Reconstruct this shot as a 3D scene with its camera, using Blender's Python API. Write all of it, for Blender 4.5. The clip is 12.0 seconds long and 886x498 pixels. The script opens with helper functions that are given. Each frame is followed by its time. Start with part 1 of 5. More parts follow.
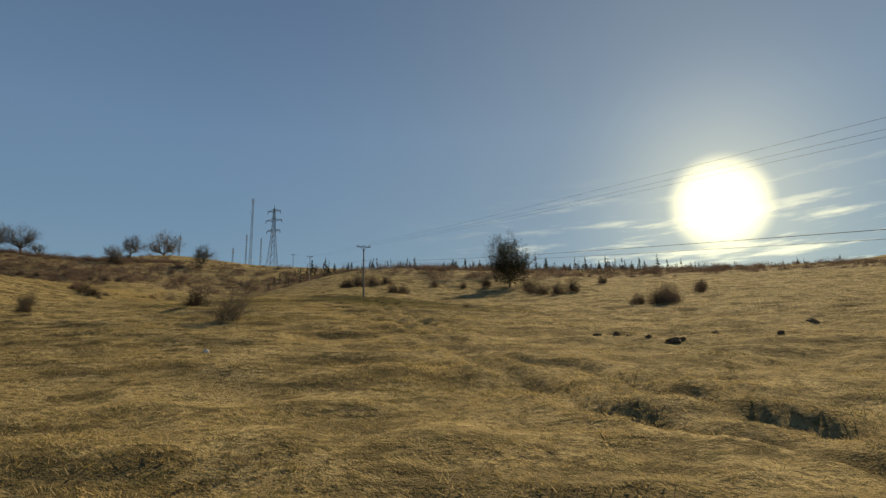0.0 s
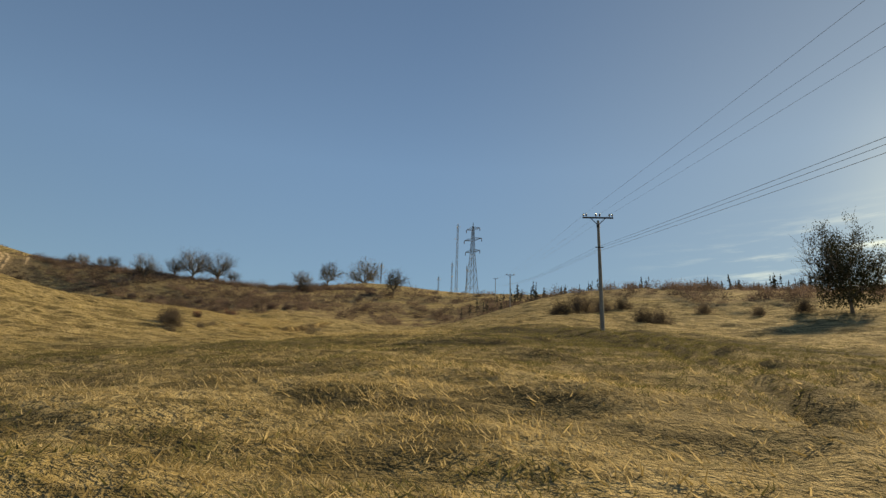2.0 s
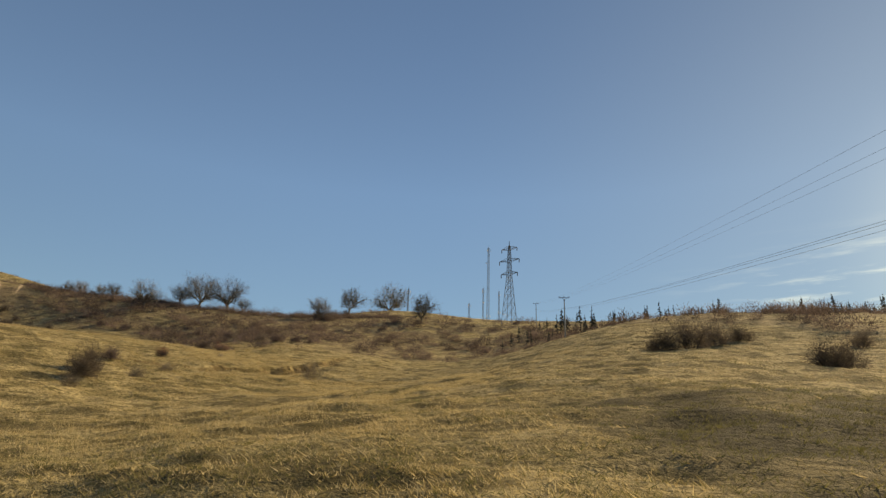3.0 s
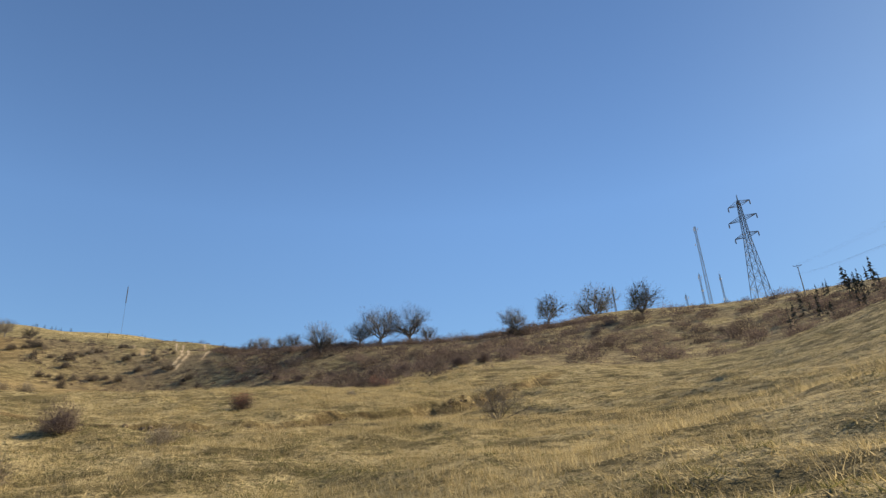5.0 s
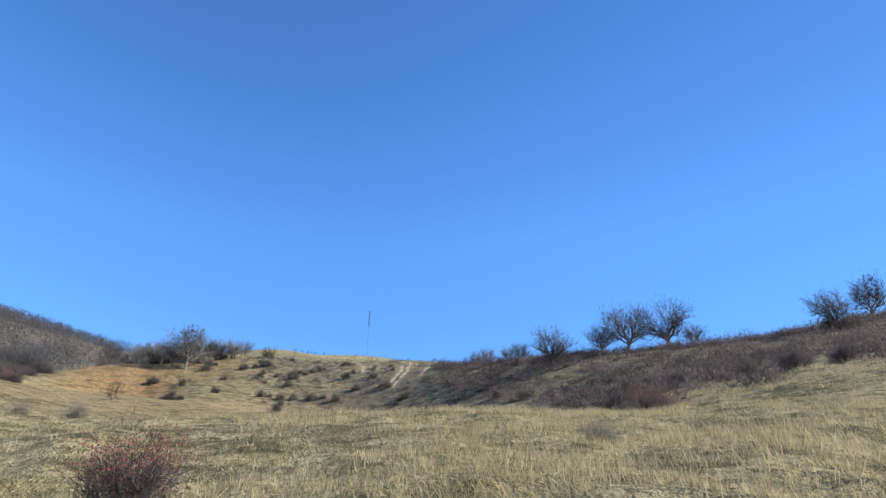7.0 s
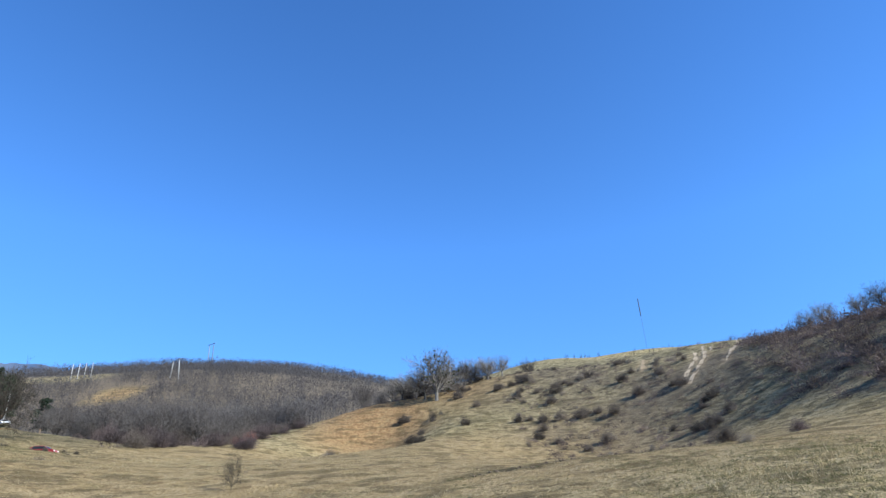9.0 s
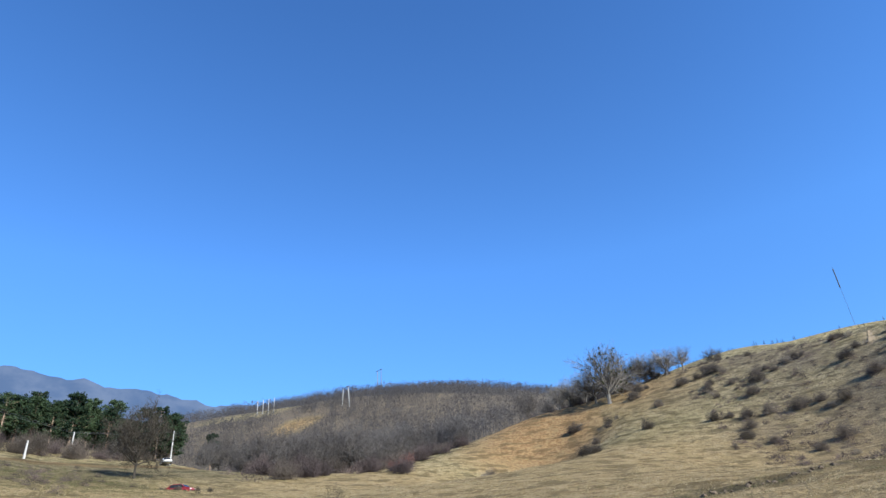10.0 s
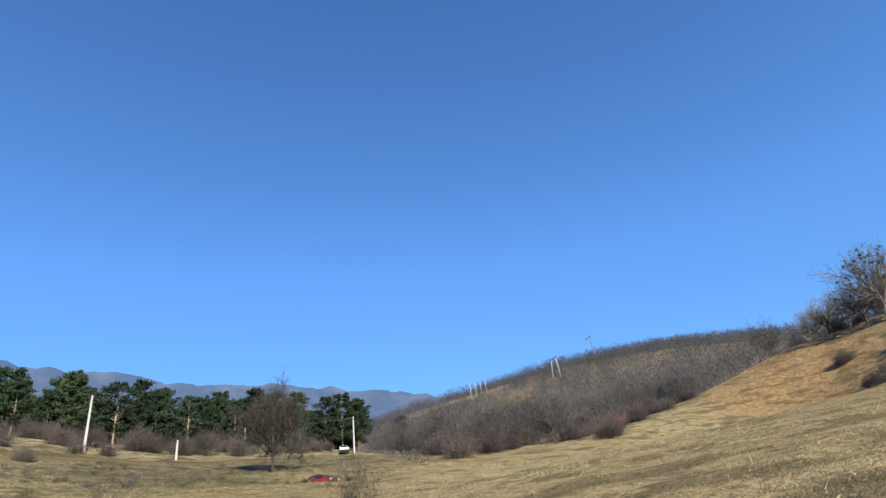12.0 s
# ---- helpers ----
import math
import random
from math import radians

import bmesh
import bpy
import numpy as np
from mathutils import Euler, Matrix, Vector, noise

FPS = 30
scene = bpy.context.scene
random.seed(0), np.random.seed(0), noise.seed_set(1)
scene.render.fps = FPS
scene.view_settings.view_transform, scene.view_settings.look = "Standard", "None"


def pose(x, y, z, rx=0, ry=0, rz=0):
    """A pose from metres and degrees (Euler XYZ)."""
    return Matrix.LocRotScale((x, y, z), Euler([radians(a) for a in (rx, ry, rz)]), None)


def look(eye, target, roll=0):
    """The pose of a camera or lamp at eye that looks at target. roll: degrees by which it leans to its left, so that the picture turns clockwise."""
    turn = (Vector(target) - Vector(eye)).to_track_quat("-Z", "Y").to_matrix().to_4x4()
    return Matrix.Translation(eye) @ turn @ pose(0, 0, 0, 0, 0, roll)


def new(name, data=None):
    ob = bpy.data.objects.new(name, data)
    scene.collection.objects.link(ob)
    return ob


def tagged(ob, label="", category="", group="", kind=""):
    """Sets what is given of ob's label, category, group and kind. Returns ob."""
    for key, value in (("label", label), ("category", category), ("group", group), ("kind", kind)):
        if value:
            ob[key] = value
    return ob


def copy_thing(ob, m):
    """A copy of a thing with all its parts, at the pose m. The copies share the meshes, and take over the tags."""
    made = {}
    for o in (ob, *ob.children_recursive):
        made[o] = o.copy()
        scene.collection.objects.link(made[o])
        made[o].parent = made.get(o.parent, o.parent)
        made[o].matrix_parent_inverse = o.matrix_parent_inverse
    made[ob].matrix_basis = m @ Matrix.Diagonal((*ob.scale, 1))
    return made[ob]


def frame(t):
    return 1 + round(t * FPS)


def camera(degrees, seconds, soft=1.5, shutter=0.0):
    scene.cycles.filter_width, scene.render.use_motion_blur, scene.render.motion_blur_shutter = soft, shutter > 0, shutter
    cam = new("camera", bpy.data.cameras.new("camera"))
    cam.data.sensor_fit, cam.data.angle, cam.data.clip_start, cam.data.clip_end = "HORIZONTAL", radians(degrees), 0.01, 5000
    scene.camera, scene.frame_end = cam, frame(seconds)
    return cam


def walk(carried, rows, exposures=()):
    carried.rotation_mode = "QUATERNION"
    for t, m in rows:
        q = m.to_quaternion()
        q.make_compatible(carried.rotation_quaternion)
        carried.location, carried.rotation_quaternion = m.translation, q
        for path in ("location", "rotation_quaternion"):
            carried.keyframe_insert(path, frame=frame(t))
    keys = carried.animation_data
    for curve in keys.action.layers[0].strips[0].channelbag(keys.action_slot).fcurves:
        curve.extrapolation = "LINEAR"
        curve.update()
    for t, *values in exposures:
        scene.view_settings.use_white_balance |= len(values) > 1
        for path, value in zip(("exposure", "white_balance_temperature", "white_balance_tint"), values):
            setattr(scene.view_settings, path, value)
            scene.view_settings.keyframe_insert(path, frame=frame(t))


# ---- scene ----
cam = camera(72.0, 12.0, soft=1.4)
EYE = 4.0
PATH = [
    (0.0, 0.00, -0.00, -0.00, 0.00, 14.74, 1.66),
    (0.5, 1.21, 14.65, 2.08, 7.61, 15.30, -0.93),
    (1.0, -0.71, 29.92, 5.03, 9.85, 16.15, -1.65),
    (1.5, -4.76, 46.65, 8.69, 17.94, 17.26, -2.29),
    (2.0, -10.04, 63.08, 11.84, 19.35, 17.61, -2.08),
    (2.5, -16.65, 78.12, 15.94, 20.03, 18.18, -2.44),
    (3.0, -23.26, 91.48, 19.27, 22.01, 20.08, -2.17),
    (3.5, -29.09, 104.27, 21.50, 26.19, 21.56, -1.84),
    (5.5, -57.32, 140.26, 27.95, 48.86, 23.11, 1.48),
    (6.0, -66.25, 148.16, 30.18, 55.43, 24.38, -1.93),
    (6.5, -74.50, 154.21, 31.52, 59.30, 24.56, -1.83),
    (8.5, -113.18, 175.16, 42.82, 83.74, 24.59, 1.33),
    (9.0, -125.32, 176.28, 44.48, 91.20, 25.29, 2.60),
    (9.5, -135.18, 176.70, 45.81, 100.72, 26.55, 3.39),
    (10.0, -143.27, 176.38, 46.96, 107.46, 27.43, 3.87),
    (10.5, -149.90, 175.31, 47.67, 110.27, 26.23, 5.46),
    (11.0, -156.89, 174.00, 48.50, 112.12, 25.71, 5.61),
    (11.5, -163.20, 172.96, 48.80, 120.51, 26.28, 6.06),
    (12.0, -169.36, 170.88, 49.11, 128.71, 27.25, 5.94),
]
EXPOSURES = [(0.0, 0.08, 11300, 7), (1.0, 0.27, 11400, 7), (1.5, 0.37, 11800, 7), (2.5, 0.49, 11500, 8), (3.5, 0.58, 10700, 9), (5.5, 0.84, 7000, 8), (6.5, 0.94, 5950, 7), (8.5, 1.0, 5400, 7), (9.5, 0.97, 5450, 7), (12.0, 0.9, 6000, 7)]
walk(cam, [(t, pose(x, y, EYE + z, 90 + pitch, roll, yaw)) for t, x, y, z, yaw, pitch, roll in PATH], EXPOSURES)

# ---- sky and sun ----
SUN_ELEVATION, SUN_AZIMUTH = 32.0, 26.1      # degrees; azimuth clockwise from +y
_e, _a = radians(SUN_ELEVATION), radians(SUN_AZIMUTH)
SUN = Vector((math.sin(_a) * math.cos(_e), math.cos(_a) * math.cos(_e), math.sin(_e)))


class Nodes:
    """A short way to write node trees."""

    def __init__(self, tree):
        self.tree = tree
        tree.nodes.clear()

    def add(self, kind, **sockets):
        n = self.tree.nodes.new(kind)
        for key, value in sockets.items():
            self.put(n, key, value)
        return n

    def put(self, n, key, value):
        sock = n.inputs[int(key[1:])] if key[0] == "i" and key[1:].isdigit() else n.inputs[key.replace("_", " ")]
        if isinstance(value, bpy.types.NodeSocket):
            self.tree.links.new(value, sock)
        else:
            sock.default_value = value

    def math(self, op, a, b=0.0, c=0.0, clamp=False):
        n = self.tree.nodes.new("ShaderNodeMath")
        n.operation, n.use_clamp = op, clamp
        for i, v in enumerate((a, b, c)):
            self.put(n, f"i{i}", v)
        return n.outputs[0]

    def range(self, v, lo, hi, to_lo=0.0, to_hi=1.0, smooth=True):
        n = self.tree.nodes.new("ShaderNodeMapRange")
        n.interpolation_type = "SMOOTHSTEP" if smooth else "LINEAR"
        for i, x in enumerate((v, lo, hi, to_lo, to_hi)):
            self.put(n, f"i{i}", x)
        return n.outputs[0]

    def mix(self, f, a, b, blend="MIX"):
        n = self.tree.nodes.new("ShaderNodeMix")
        n.data_type, n.blend_type = "RGBA", blend
        for i, v in ((0, f), (6, a), (7, b)):
            if isinstance(v, tuple) and len(v) == 3:
                v = (*v, 1.0)
            self.put(n, f"i{i}", v)
        return n.outputs[2]

    def noise(self, vec, scale, detail=4.0, rough=0.55):
        n = self.add("ShaderNodeTexNoise", Vector=vec, Scale=scale, Detail=detail, Roughness=rough)
        return n.outputs["Fac"]


world = bpy.data.worlds.new("sky")
scene.world = world
world.use_nodes = True
wn = Nodes(world.node_tree)
sky = wn.add("ShaderNodeTexSky")
sky.sky_type, sky.sun_disc = "NISHITA", False
sky.sun_elevation, sky.sun_rotation = radians(SUN_ELEVATION), radians(SUN_AZIMUTH)
sky.altitude, sky.air_density, sky.dust_density, sky.ozone_density = 500.0, 1.0, 0.05, 3.0
direction = wn.add("ShaderNodeTexCoord").outputs["Generated"]
split = wn.add("ShaderNodeSeparateXYZ", Vector=direction)
DISC = Vector((math.sin(_a), math.cos(_a), math.tan(radians(16.5)))).normalized()
dot = wn.add("ShaderNodeVectorMath", i0=direction, i1=DISC)
dot.operation = "DOT_PRODUCT"
angle = wn.math("DEGREES", wn.math("ARCCOSINE", wn.math("MINIMUM", dot.outputs["Value"], 1.0)))
# the sun's disc with the wide bright halo of thin haze about it
halo = wn.math("ADD", wn.range(angle, 2.3, 4.7, 1.0, 0.0), wn.math("ADD", wn.math("MULTIPLY", wn.math("POWER", wn.range(angle, 3.0, 16.0, 1.0, 0.0, False), 2.0), 0.24), wn.math("MULTIPLY", wn.math("POWER", wn.range(angle, 3.0, 48.0, 1.0, 0.0, False), 1.6), 0.10)))
# streaks of thin cloud low over the horizon
stretch = wn.add("ShaderNodeMapping", Vector=direction, Scale=(1.0, 1.0, 9.0), Rotation=(0.0, 0.16, 0.0))
streak = wn.range(wn.noise(stretch.outputs[0], 6.5, 7.0, 0.62), 0.50, 0.72)
low = wn.math("MULTIPLY", wn.range(split.outputs["Z"], 0.17, 0.36, 1.0, 0.0), wn.range(angle, 4.0, 30.0, 1.0, 0.0))
cloud = wn.math("MULTIPLY", streak, wn.math("MULTIPLY", low, 0.8))
light = wn.math("ADD", halo, cloud)
glow = wn.add("ShaderNodeBackground", Color=(0.90, 0.95, 0.68, 1.0))
wn.put(glow, "Strength", light)
tint = wn.mix(1.0, sky.outputs[0], wn.mix(wn.range(split.outputs["Z"], 0.12, 0.42, 0.0, 1.0, False), (0.78, 1.03, 1.26), (1.05, 1.42, 1.80)), "MULTIPLY")
tint = wn.mix(wn.range(split.outputs["Z"], 0.42, 0.75, 0.0, 1.0, False), tint, wn.mix(1.0, tint, (0.86, 0.86, 0.88), "MULTIPLY"))
even = wn.math("MULTIPLY", wn.range(angle, 12.0, 84.0, 0.63, 1.0), wn.range(angle, 105.0, 175.0, 1.0, 0.78))
blue = wn.add("ShaderNodeBackground", Color=tint)
wn.put(blue, "Strength", wn.math("MULTIPLY", even, 0.073))
both = wn.add("ShaderNodeAddShader", i0=blue.outputs[0], i1=glow.outputs[0])
wn.add("ShaderNodeOutputWorld", Surface=both.outputs[0])

sun_light = bpy.data.lights.new("sun", "SUN")
sun_light.energy, sun_light.angle, sun_light.color = 4.5, radians(0.9), (1.0, 0.90, 0.74)
new("sun", sun_light).matrix_world = look(SUN * 100, (0, 0, 0))


# ---- materials ----
def material(name):
    m = bpy.data.materials.new(name)
    m.use_nodes = True
    return m, Nodes(m.node_tree)


def finish(n, colour, rough=0.85, metal=0.0, bump=None, height=0.02, translucent=0.0, spec=0.3):
    b = n.add("ShaderNodeBsdfPrincipled", Roughness=rough, Metallic=metal)
    b.inputs["Specular IOR Level"].default_value = spec
    n.put(b, "Base Color", (*colour, 1.0) if isinstance(colour, tuple) else colour)
    if bump is not None:
        bm_node = n.add("ShaderNodeBump", Height=bump, Distance=height)
        n.put(b, "Normal", bm_node.outputs[0])
    out = b.outputs[0]
    if translucent:
        t = n.add("ShaderNodeBsdfTranslucent")
        n.put(t, "Color", (*colour, 1.0) if isinstance(colour, tuple) else colour)
        out = n.add("ShaderNodeMixShader", i0=translucent, i1=out, i2=t.outputs[0]).outputs[0]
    n.add("ShaderNodeOutputMaterial", Surface=out)


def varied(name, a, b, scale=3.0, rough=0.85, metal=0.0, height=0.02, translucent=0.0, island=False):
    """A surface that wanders between two colours at two scales, and from one object to the next."""
    m, n = material(name)
    p = n.add("ShaderNodeTexCoord").outputs["Object"]
    f = n.math("ADD", n.math("MULTIPLY", n.noise(p, scale), 0.55), n.math("MULTIPLY", n.noise(p, scale * 7.0, 3.0), 0.45))
    if island:
        r = n.add("ShaderNodeNewGeometry").outputs["Random Per Island"]
    else:
        r = n.add("ShaderNodeObjectInfo").outputs["Random"]
    f = n.math("ADD", f, n.math("MULTIPLY", n.math("SUBTRACT", r, 0.5), 0.5))
    finish(n, n.mix(n.range(f, 0.34, 0.66), a, b), rough, metal, n.noise(p, scale * 9.0, 3.0) if height else None, height, translucent)
    return m


def turf():
    """Dry pasture: straw and ochre grass, greener hollows, bare soil where the land is cut, dark ground and painted
    shade.
    """
    m, n = material("dry_pasture")
    p = n.add("ShaderNodeTexCoord").outputs["Object"]
    wide, mid, fine = n.noise(p, 0.025, 4.0), n.noise(p, 0.35, 5.0, 0.6), n.noise(p, 3.2, 5.0, 0.65)
    grain = n.noise(p, 14.0, 3.0)
    col = n.mix(n.range(mid, 0.36, 0.66), (0.31, 0.243, 0.112), (0.55, 0.442, 0.235))
    col = n.mix(n.range(wide, 0.52, 0.70, 0.0, 0.45), col, (0.21, 0.185, 0.080))
    col = n.mix(n.range(fine, 0.48, 0.62, 0.0, 0.8), col, (0.115, 0.092, 0.040))
    tuft = n.noise(p, 1.1, 6.0, 0.7)
    col = n.mix(n.range(tuft, 0.52, 0.62, 0.0, 0.7), col, (0.125, 0.117, 0.045))
    col = n.mix(n.range(grain, 0.50, 0.70, 0.0, 0.6), col, (0.58, 0.48, 0.29))
    # sheep steps: broken dark dashes that follow the contours
    level = n.add("ShaderNodeMapping", Vector=p, Scale=(0.42, 0.42, 1.7)).outputs[0]
    step = n.noise(level, 1.0, 4.0, 0.6)
    ledge = n.noise(n.add("ShaderNodeMapping", Vector=p, Scale=(0.17, 0.17, 0.75)).outputs[0], 1.0, 4.0, 0.6)
    col = n.mix(n.range(step, 0.54, 0.62, 0.0, 0.75), col, (0.100, 0.082, 0.036))
    col = n.mix(n.range(ledge, 0.52, 0.60, 0.0, 0.7), col, (0.110, 0.090, 0.042))
    att = n.add("ShaderNodeAttribute")
    att.attribute_name = "land"
    parts = n.add("ShaderNodeSeparateColor", Color=att.outputs["Color"])
    soil = n.mix(n.range(tuft, 0.38, 0.62), (0.25, 0.145, 0.062), (0.42, 0.272, 0.125))
    soil = n.mix(n.range(ledge, 0.50, 0.60, 0.0, 0.7), soil, (0.150, 0.098, 0.046))
    col = n.mix(n.math("MULTIPLY", parts.outputs[0], n.range(mid, 0.30, 0.50, 0.6, 1.0)), col, soil)
    # second channel: dark soil, and the shade painted by the pole and bank
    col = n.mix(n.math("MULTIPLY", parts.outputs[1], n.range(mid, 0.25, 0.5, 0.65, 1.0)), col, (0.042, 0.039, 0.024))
    col = n.mix(n.math("MULTIPLY", parts.outputs[2], n.range(fine, 0.3, 0.6, 0.5, 1.0)), col, (0.155, 0.122, 0.092))
    col = n.mix(n.math("MULTIPLY", att.outputs["Alpha"], n.range(fine, 0.3, 0.6, 0.6, 1.0)), col, (0.50, 0.375, 0.225))
    bump = n.math("ADD", n.math("MULTIPLY", fine, 0.6), n.math("ADD", n.math("MULTIPLY", grain, 0.3), n.math("ADD", n.math("MULTIPLY", tuft, 0.6), n.math("ADD", n.math("MULTIPLY", mid, 0.8), n.math("MULTIPLY", n.math("ADD", step, ledge), 0.9)))))
    finish(n, col, 0.95, bump=bump, height=0.65, spec=0.1)
    return m


M_TURF = turf()
M_GRASS = varied("dry_grass_blades", (0.28, 0.218, 0.100), (0.64, 0.525, 0.305), 0.5, 0.8, height=0, translucent=0.45, island=True)
M_SEDGE = varied("olive_weeds", (0.105, 0.104, 0.042), (0.21, 0.195, 0.085), 0.5, 0.85, height=0, translucent=0.4, island=True)
M_BARK = varied("grey_bark", (0.10, 0.088, 0.075), (0.22, 0.198, 0.168), 2.0, 0.9)
M_TWIG = varied("bare_twigs", (0.12, 0.102, 0.086), (0.26, 0.228, 0.192), 0.8, 0.9, height=0)
M_DARKTWIG = varied("dark_twigs", (0.044, 0.037, 0.028), (0.088, 0.074, 0.057), 0.8, 0.9, height=0)
M_WOODTWIG = varied("grey_brown_twigs", (0.085, 0.075, 0.068), (0.17, 0.152, 0.138), 0.8, 0.9, height=0, translucent=0.25)
M_TRACK = varied("bare_track_soil", (0.40, 0.29, 0.165), (0.55, 0.42, 0.26), 0.6, 0.95)
M_BROWN = varied("brown_twigs", (0.085, 0.070, 0.055), (0.165, 0.135, 0.108), 0.8, 0.9, height=0, translucent=0.3)
M_PURPLE = varied("reddish_twigs", (0.080, 0.062, 0.058), (0.165, 0.126, 0.116), 0.8, 0.9, height=0, translucent=0.3)
M_GREYTWIG = varied("pale_grey_twigs", (0.18, 0.148, 0.110), (0.32, 0.27, 0.205), 0.8, 0.9, height=0)
M_RUST = varied("rust_leaves", (0.26, 0.085, 0.06), (0.40, 0.17, 0.12), 1.0, 0.8, height=0, translucent=0.3)
M_OLIVE = varied("olive_leaves", (0.030, 0.034, 0.016), (0.085, 0.082, 0.036), 0.7, 0.75, height=0, translucent=0.25)
M_MISTLE = varied("mistletoe_leaves", (0.040, 0.052, 0.018), (0.09, 0.10, 0.035), 2.0, 0.75, height=0, translucent=0.25)
M_PINE = varied("pine_needles", (0.016, 0.033, 0.015), (0.048, 0.075, 0.032), 0.6, 0.8, height=0, translucent=0.15)
M_PINEBARK = varied("pine_bark", (0.16, 0.10, 0.065), (0.34, 0.26, 0.19), 1.5, 0.9)
M_WOODS = varied("winter_woodland", (0.078, 0.071, 0.068), (0.135, 0.123, 0.117), 0.03, 0.95, height=0, translucent=0.4, island=True)
M_SCRUB = varied("winter_scrub", (0.070, 0.055, 0.048), (0.30, 0.225, 0.195), 0.16, 0.95, height=0, translucent=0.4)
M_SPRUCE = varied("far_conifers", (0.050, 0.056, 0.044), (0.085, 0.088, 0.068), 0.1, 0.95, height=0, island=True)
M_CONCRETE = varied("weathered_concrete", (0.20, 0.20, 0.18), (0.33, 0.32, 0.29), 1.2, 0.9, height=0.01)
M_PALECONC = varied("pale_concrete", (0.36, 0.35, 0.33), (0.48, 0.465, 0.44), 1.2, 0.85, height=0.01)
M_STEEL = varied("galvanised_steel", (0.16, 0.17, 0.18), (0.27, 0.28, 0.29), 1.0, 0.6, 0.4, height=0)
M_DARKSTEEL = varied("dark_steel", (0.035, 0.037, 0.04), (0.07, 0.072, 0.075), 2.0, 0.6, 0.5, height=0)
M_PORCELAIN = varied("brown_porcelain", (0.045, 0.03, 0.025), (0.08, 0.05, 0.04), 4.0, 0.3, height=0)
M_WIRE = varied("aluminium_wire", (0.10, 0.10, 0.105), (0.18, 0.18, 0.185), 1.0, 0.7, 0.3, height=0)
M_ANTENNA = varied("white_antenna_plastic", (0.6, 0.6, 0.6), (0.75, 0.75, 0.74), 2.0, 0.5, height=0)
M_REDPAINT = varied("red_car_paint", (0.19, 0.016, 0.020), (0.26, 0.026, 0.030), 2.0, 0.3, height=0)
M_WHITEPAINT = varied("white_car_paint", (0.76, 0.77, 0.78), (0.82, 0.82, 0.82), 2.0, 0.3, height=0)
M_GLASS = varied("dark_car_glass", (0.012, 0.014, 0.016), (0.025, 0.028, 0.03), 2.0, 0.08, height=0)
M_RUBBER = varied("tyre_rubber", (0.018, 0.018, 0.018), (0.035, 0.034, 0.033), 5.0, 0.9, height=0)
M_CHROME = varied("wheel_rim", (0.4, 0.4, 0.41), (0.55, 0.55, 0.56), 5.0, 0.35, 0.8, height=0)
M_LAMP = varied("clear_lamp_glass", (0.75, 0.75, 0.72), (0.85, 0.85, 0.82), 5.0, 0.15, height=0)
M_STONE = varied("pale_limestone", (0.55, 0.53, 0.48), (0.72, 0.70, 0.64), 3.0, 0.9, height=0.03)
M_CLOD = varied("earth_clods", (0.10, 0.074, 0.050), (0.20, 0.147, 0.098), 3.0, 0.95, height=0.04)


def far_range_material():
    """Wooded mountains kilometres away, the blue haze of the air painted into their colour."""
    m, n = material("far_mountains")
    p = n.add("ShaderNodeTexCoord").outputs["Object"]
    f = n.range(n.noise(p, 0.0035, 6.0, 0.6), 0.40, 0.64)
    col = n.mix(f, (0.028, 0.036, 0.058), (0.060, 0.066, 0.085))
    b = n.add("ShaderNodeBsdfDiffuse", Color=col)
    # faint blue glow in place of haze between here and the range
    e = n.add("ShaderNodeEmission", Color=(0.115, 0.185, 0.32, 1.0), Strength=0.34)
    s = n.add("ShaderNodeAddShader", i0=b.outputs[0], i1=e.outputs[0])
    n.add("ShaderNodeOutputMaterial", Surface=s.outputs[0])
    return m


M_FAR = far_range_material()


# ---- helpers for meshes ----
def mesh_from(name, verts, faces, mats, smooth=False):
    me = bpy.data.meshes.new(name)
    me.from_pydata([tuple(v) for v in verts], [], faces)
    for mt in mats if isinstance(mats, (list, tuple)) else [mats]:
        me.materials.append(mt)
    if smooth:
        me.polygons.foreach_set("use_smooth", [True] * len(me.polygons))
    me.update()
    return me


def fast_mesh(name, verts, faces, mat, smooth=False):
    """A mesh from arrays; faces all with the same number of corners."""
    verts, faces = np.asarray(verts, dtype=np.float32), np.asarray(faces, dtype=np.int32)
    me = bpy.data.meshes.new(name)
    me.vertices.add(len(verts))
    me.vertices.foreach_set("co", verts.ravel())
    k = faces.shape[1]
    me.loops.add(faces.size)
    me.loops.foreach_set("vertex_index", faces.ravel())
    me.polygons.add(len(faces))
    me.polygons.foreach_set("loop_start", np.arange(0, faces.size, k, dtype=np.int32))
    if smooth:
        me.polygons.foreach_set("use_smooth", np.ones(len(faces), dtype=bool))
    me.materials.append(mat)
    me.update(calc_edges=True)
    return me


def part(name, data, parent, label=""):
    ob = new(name, data)
    ob.parent = parent
    return tagged(ob, label)


def thing(name, x, y, z, label, category, group="", turn=0.0, size=1.0):
    ob = new(name)
    ob.empty_display_size = 0.2
    ob.matrix_basis = Matrix.LocRotScale((x, y, z), Euler((0, 0, radians(turn))), (size, size, size))
    return tagged(ob, label, category, group)


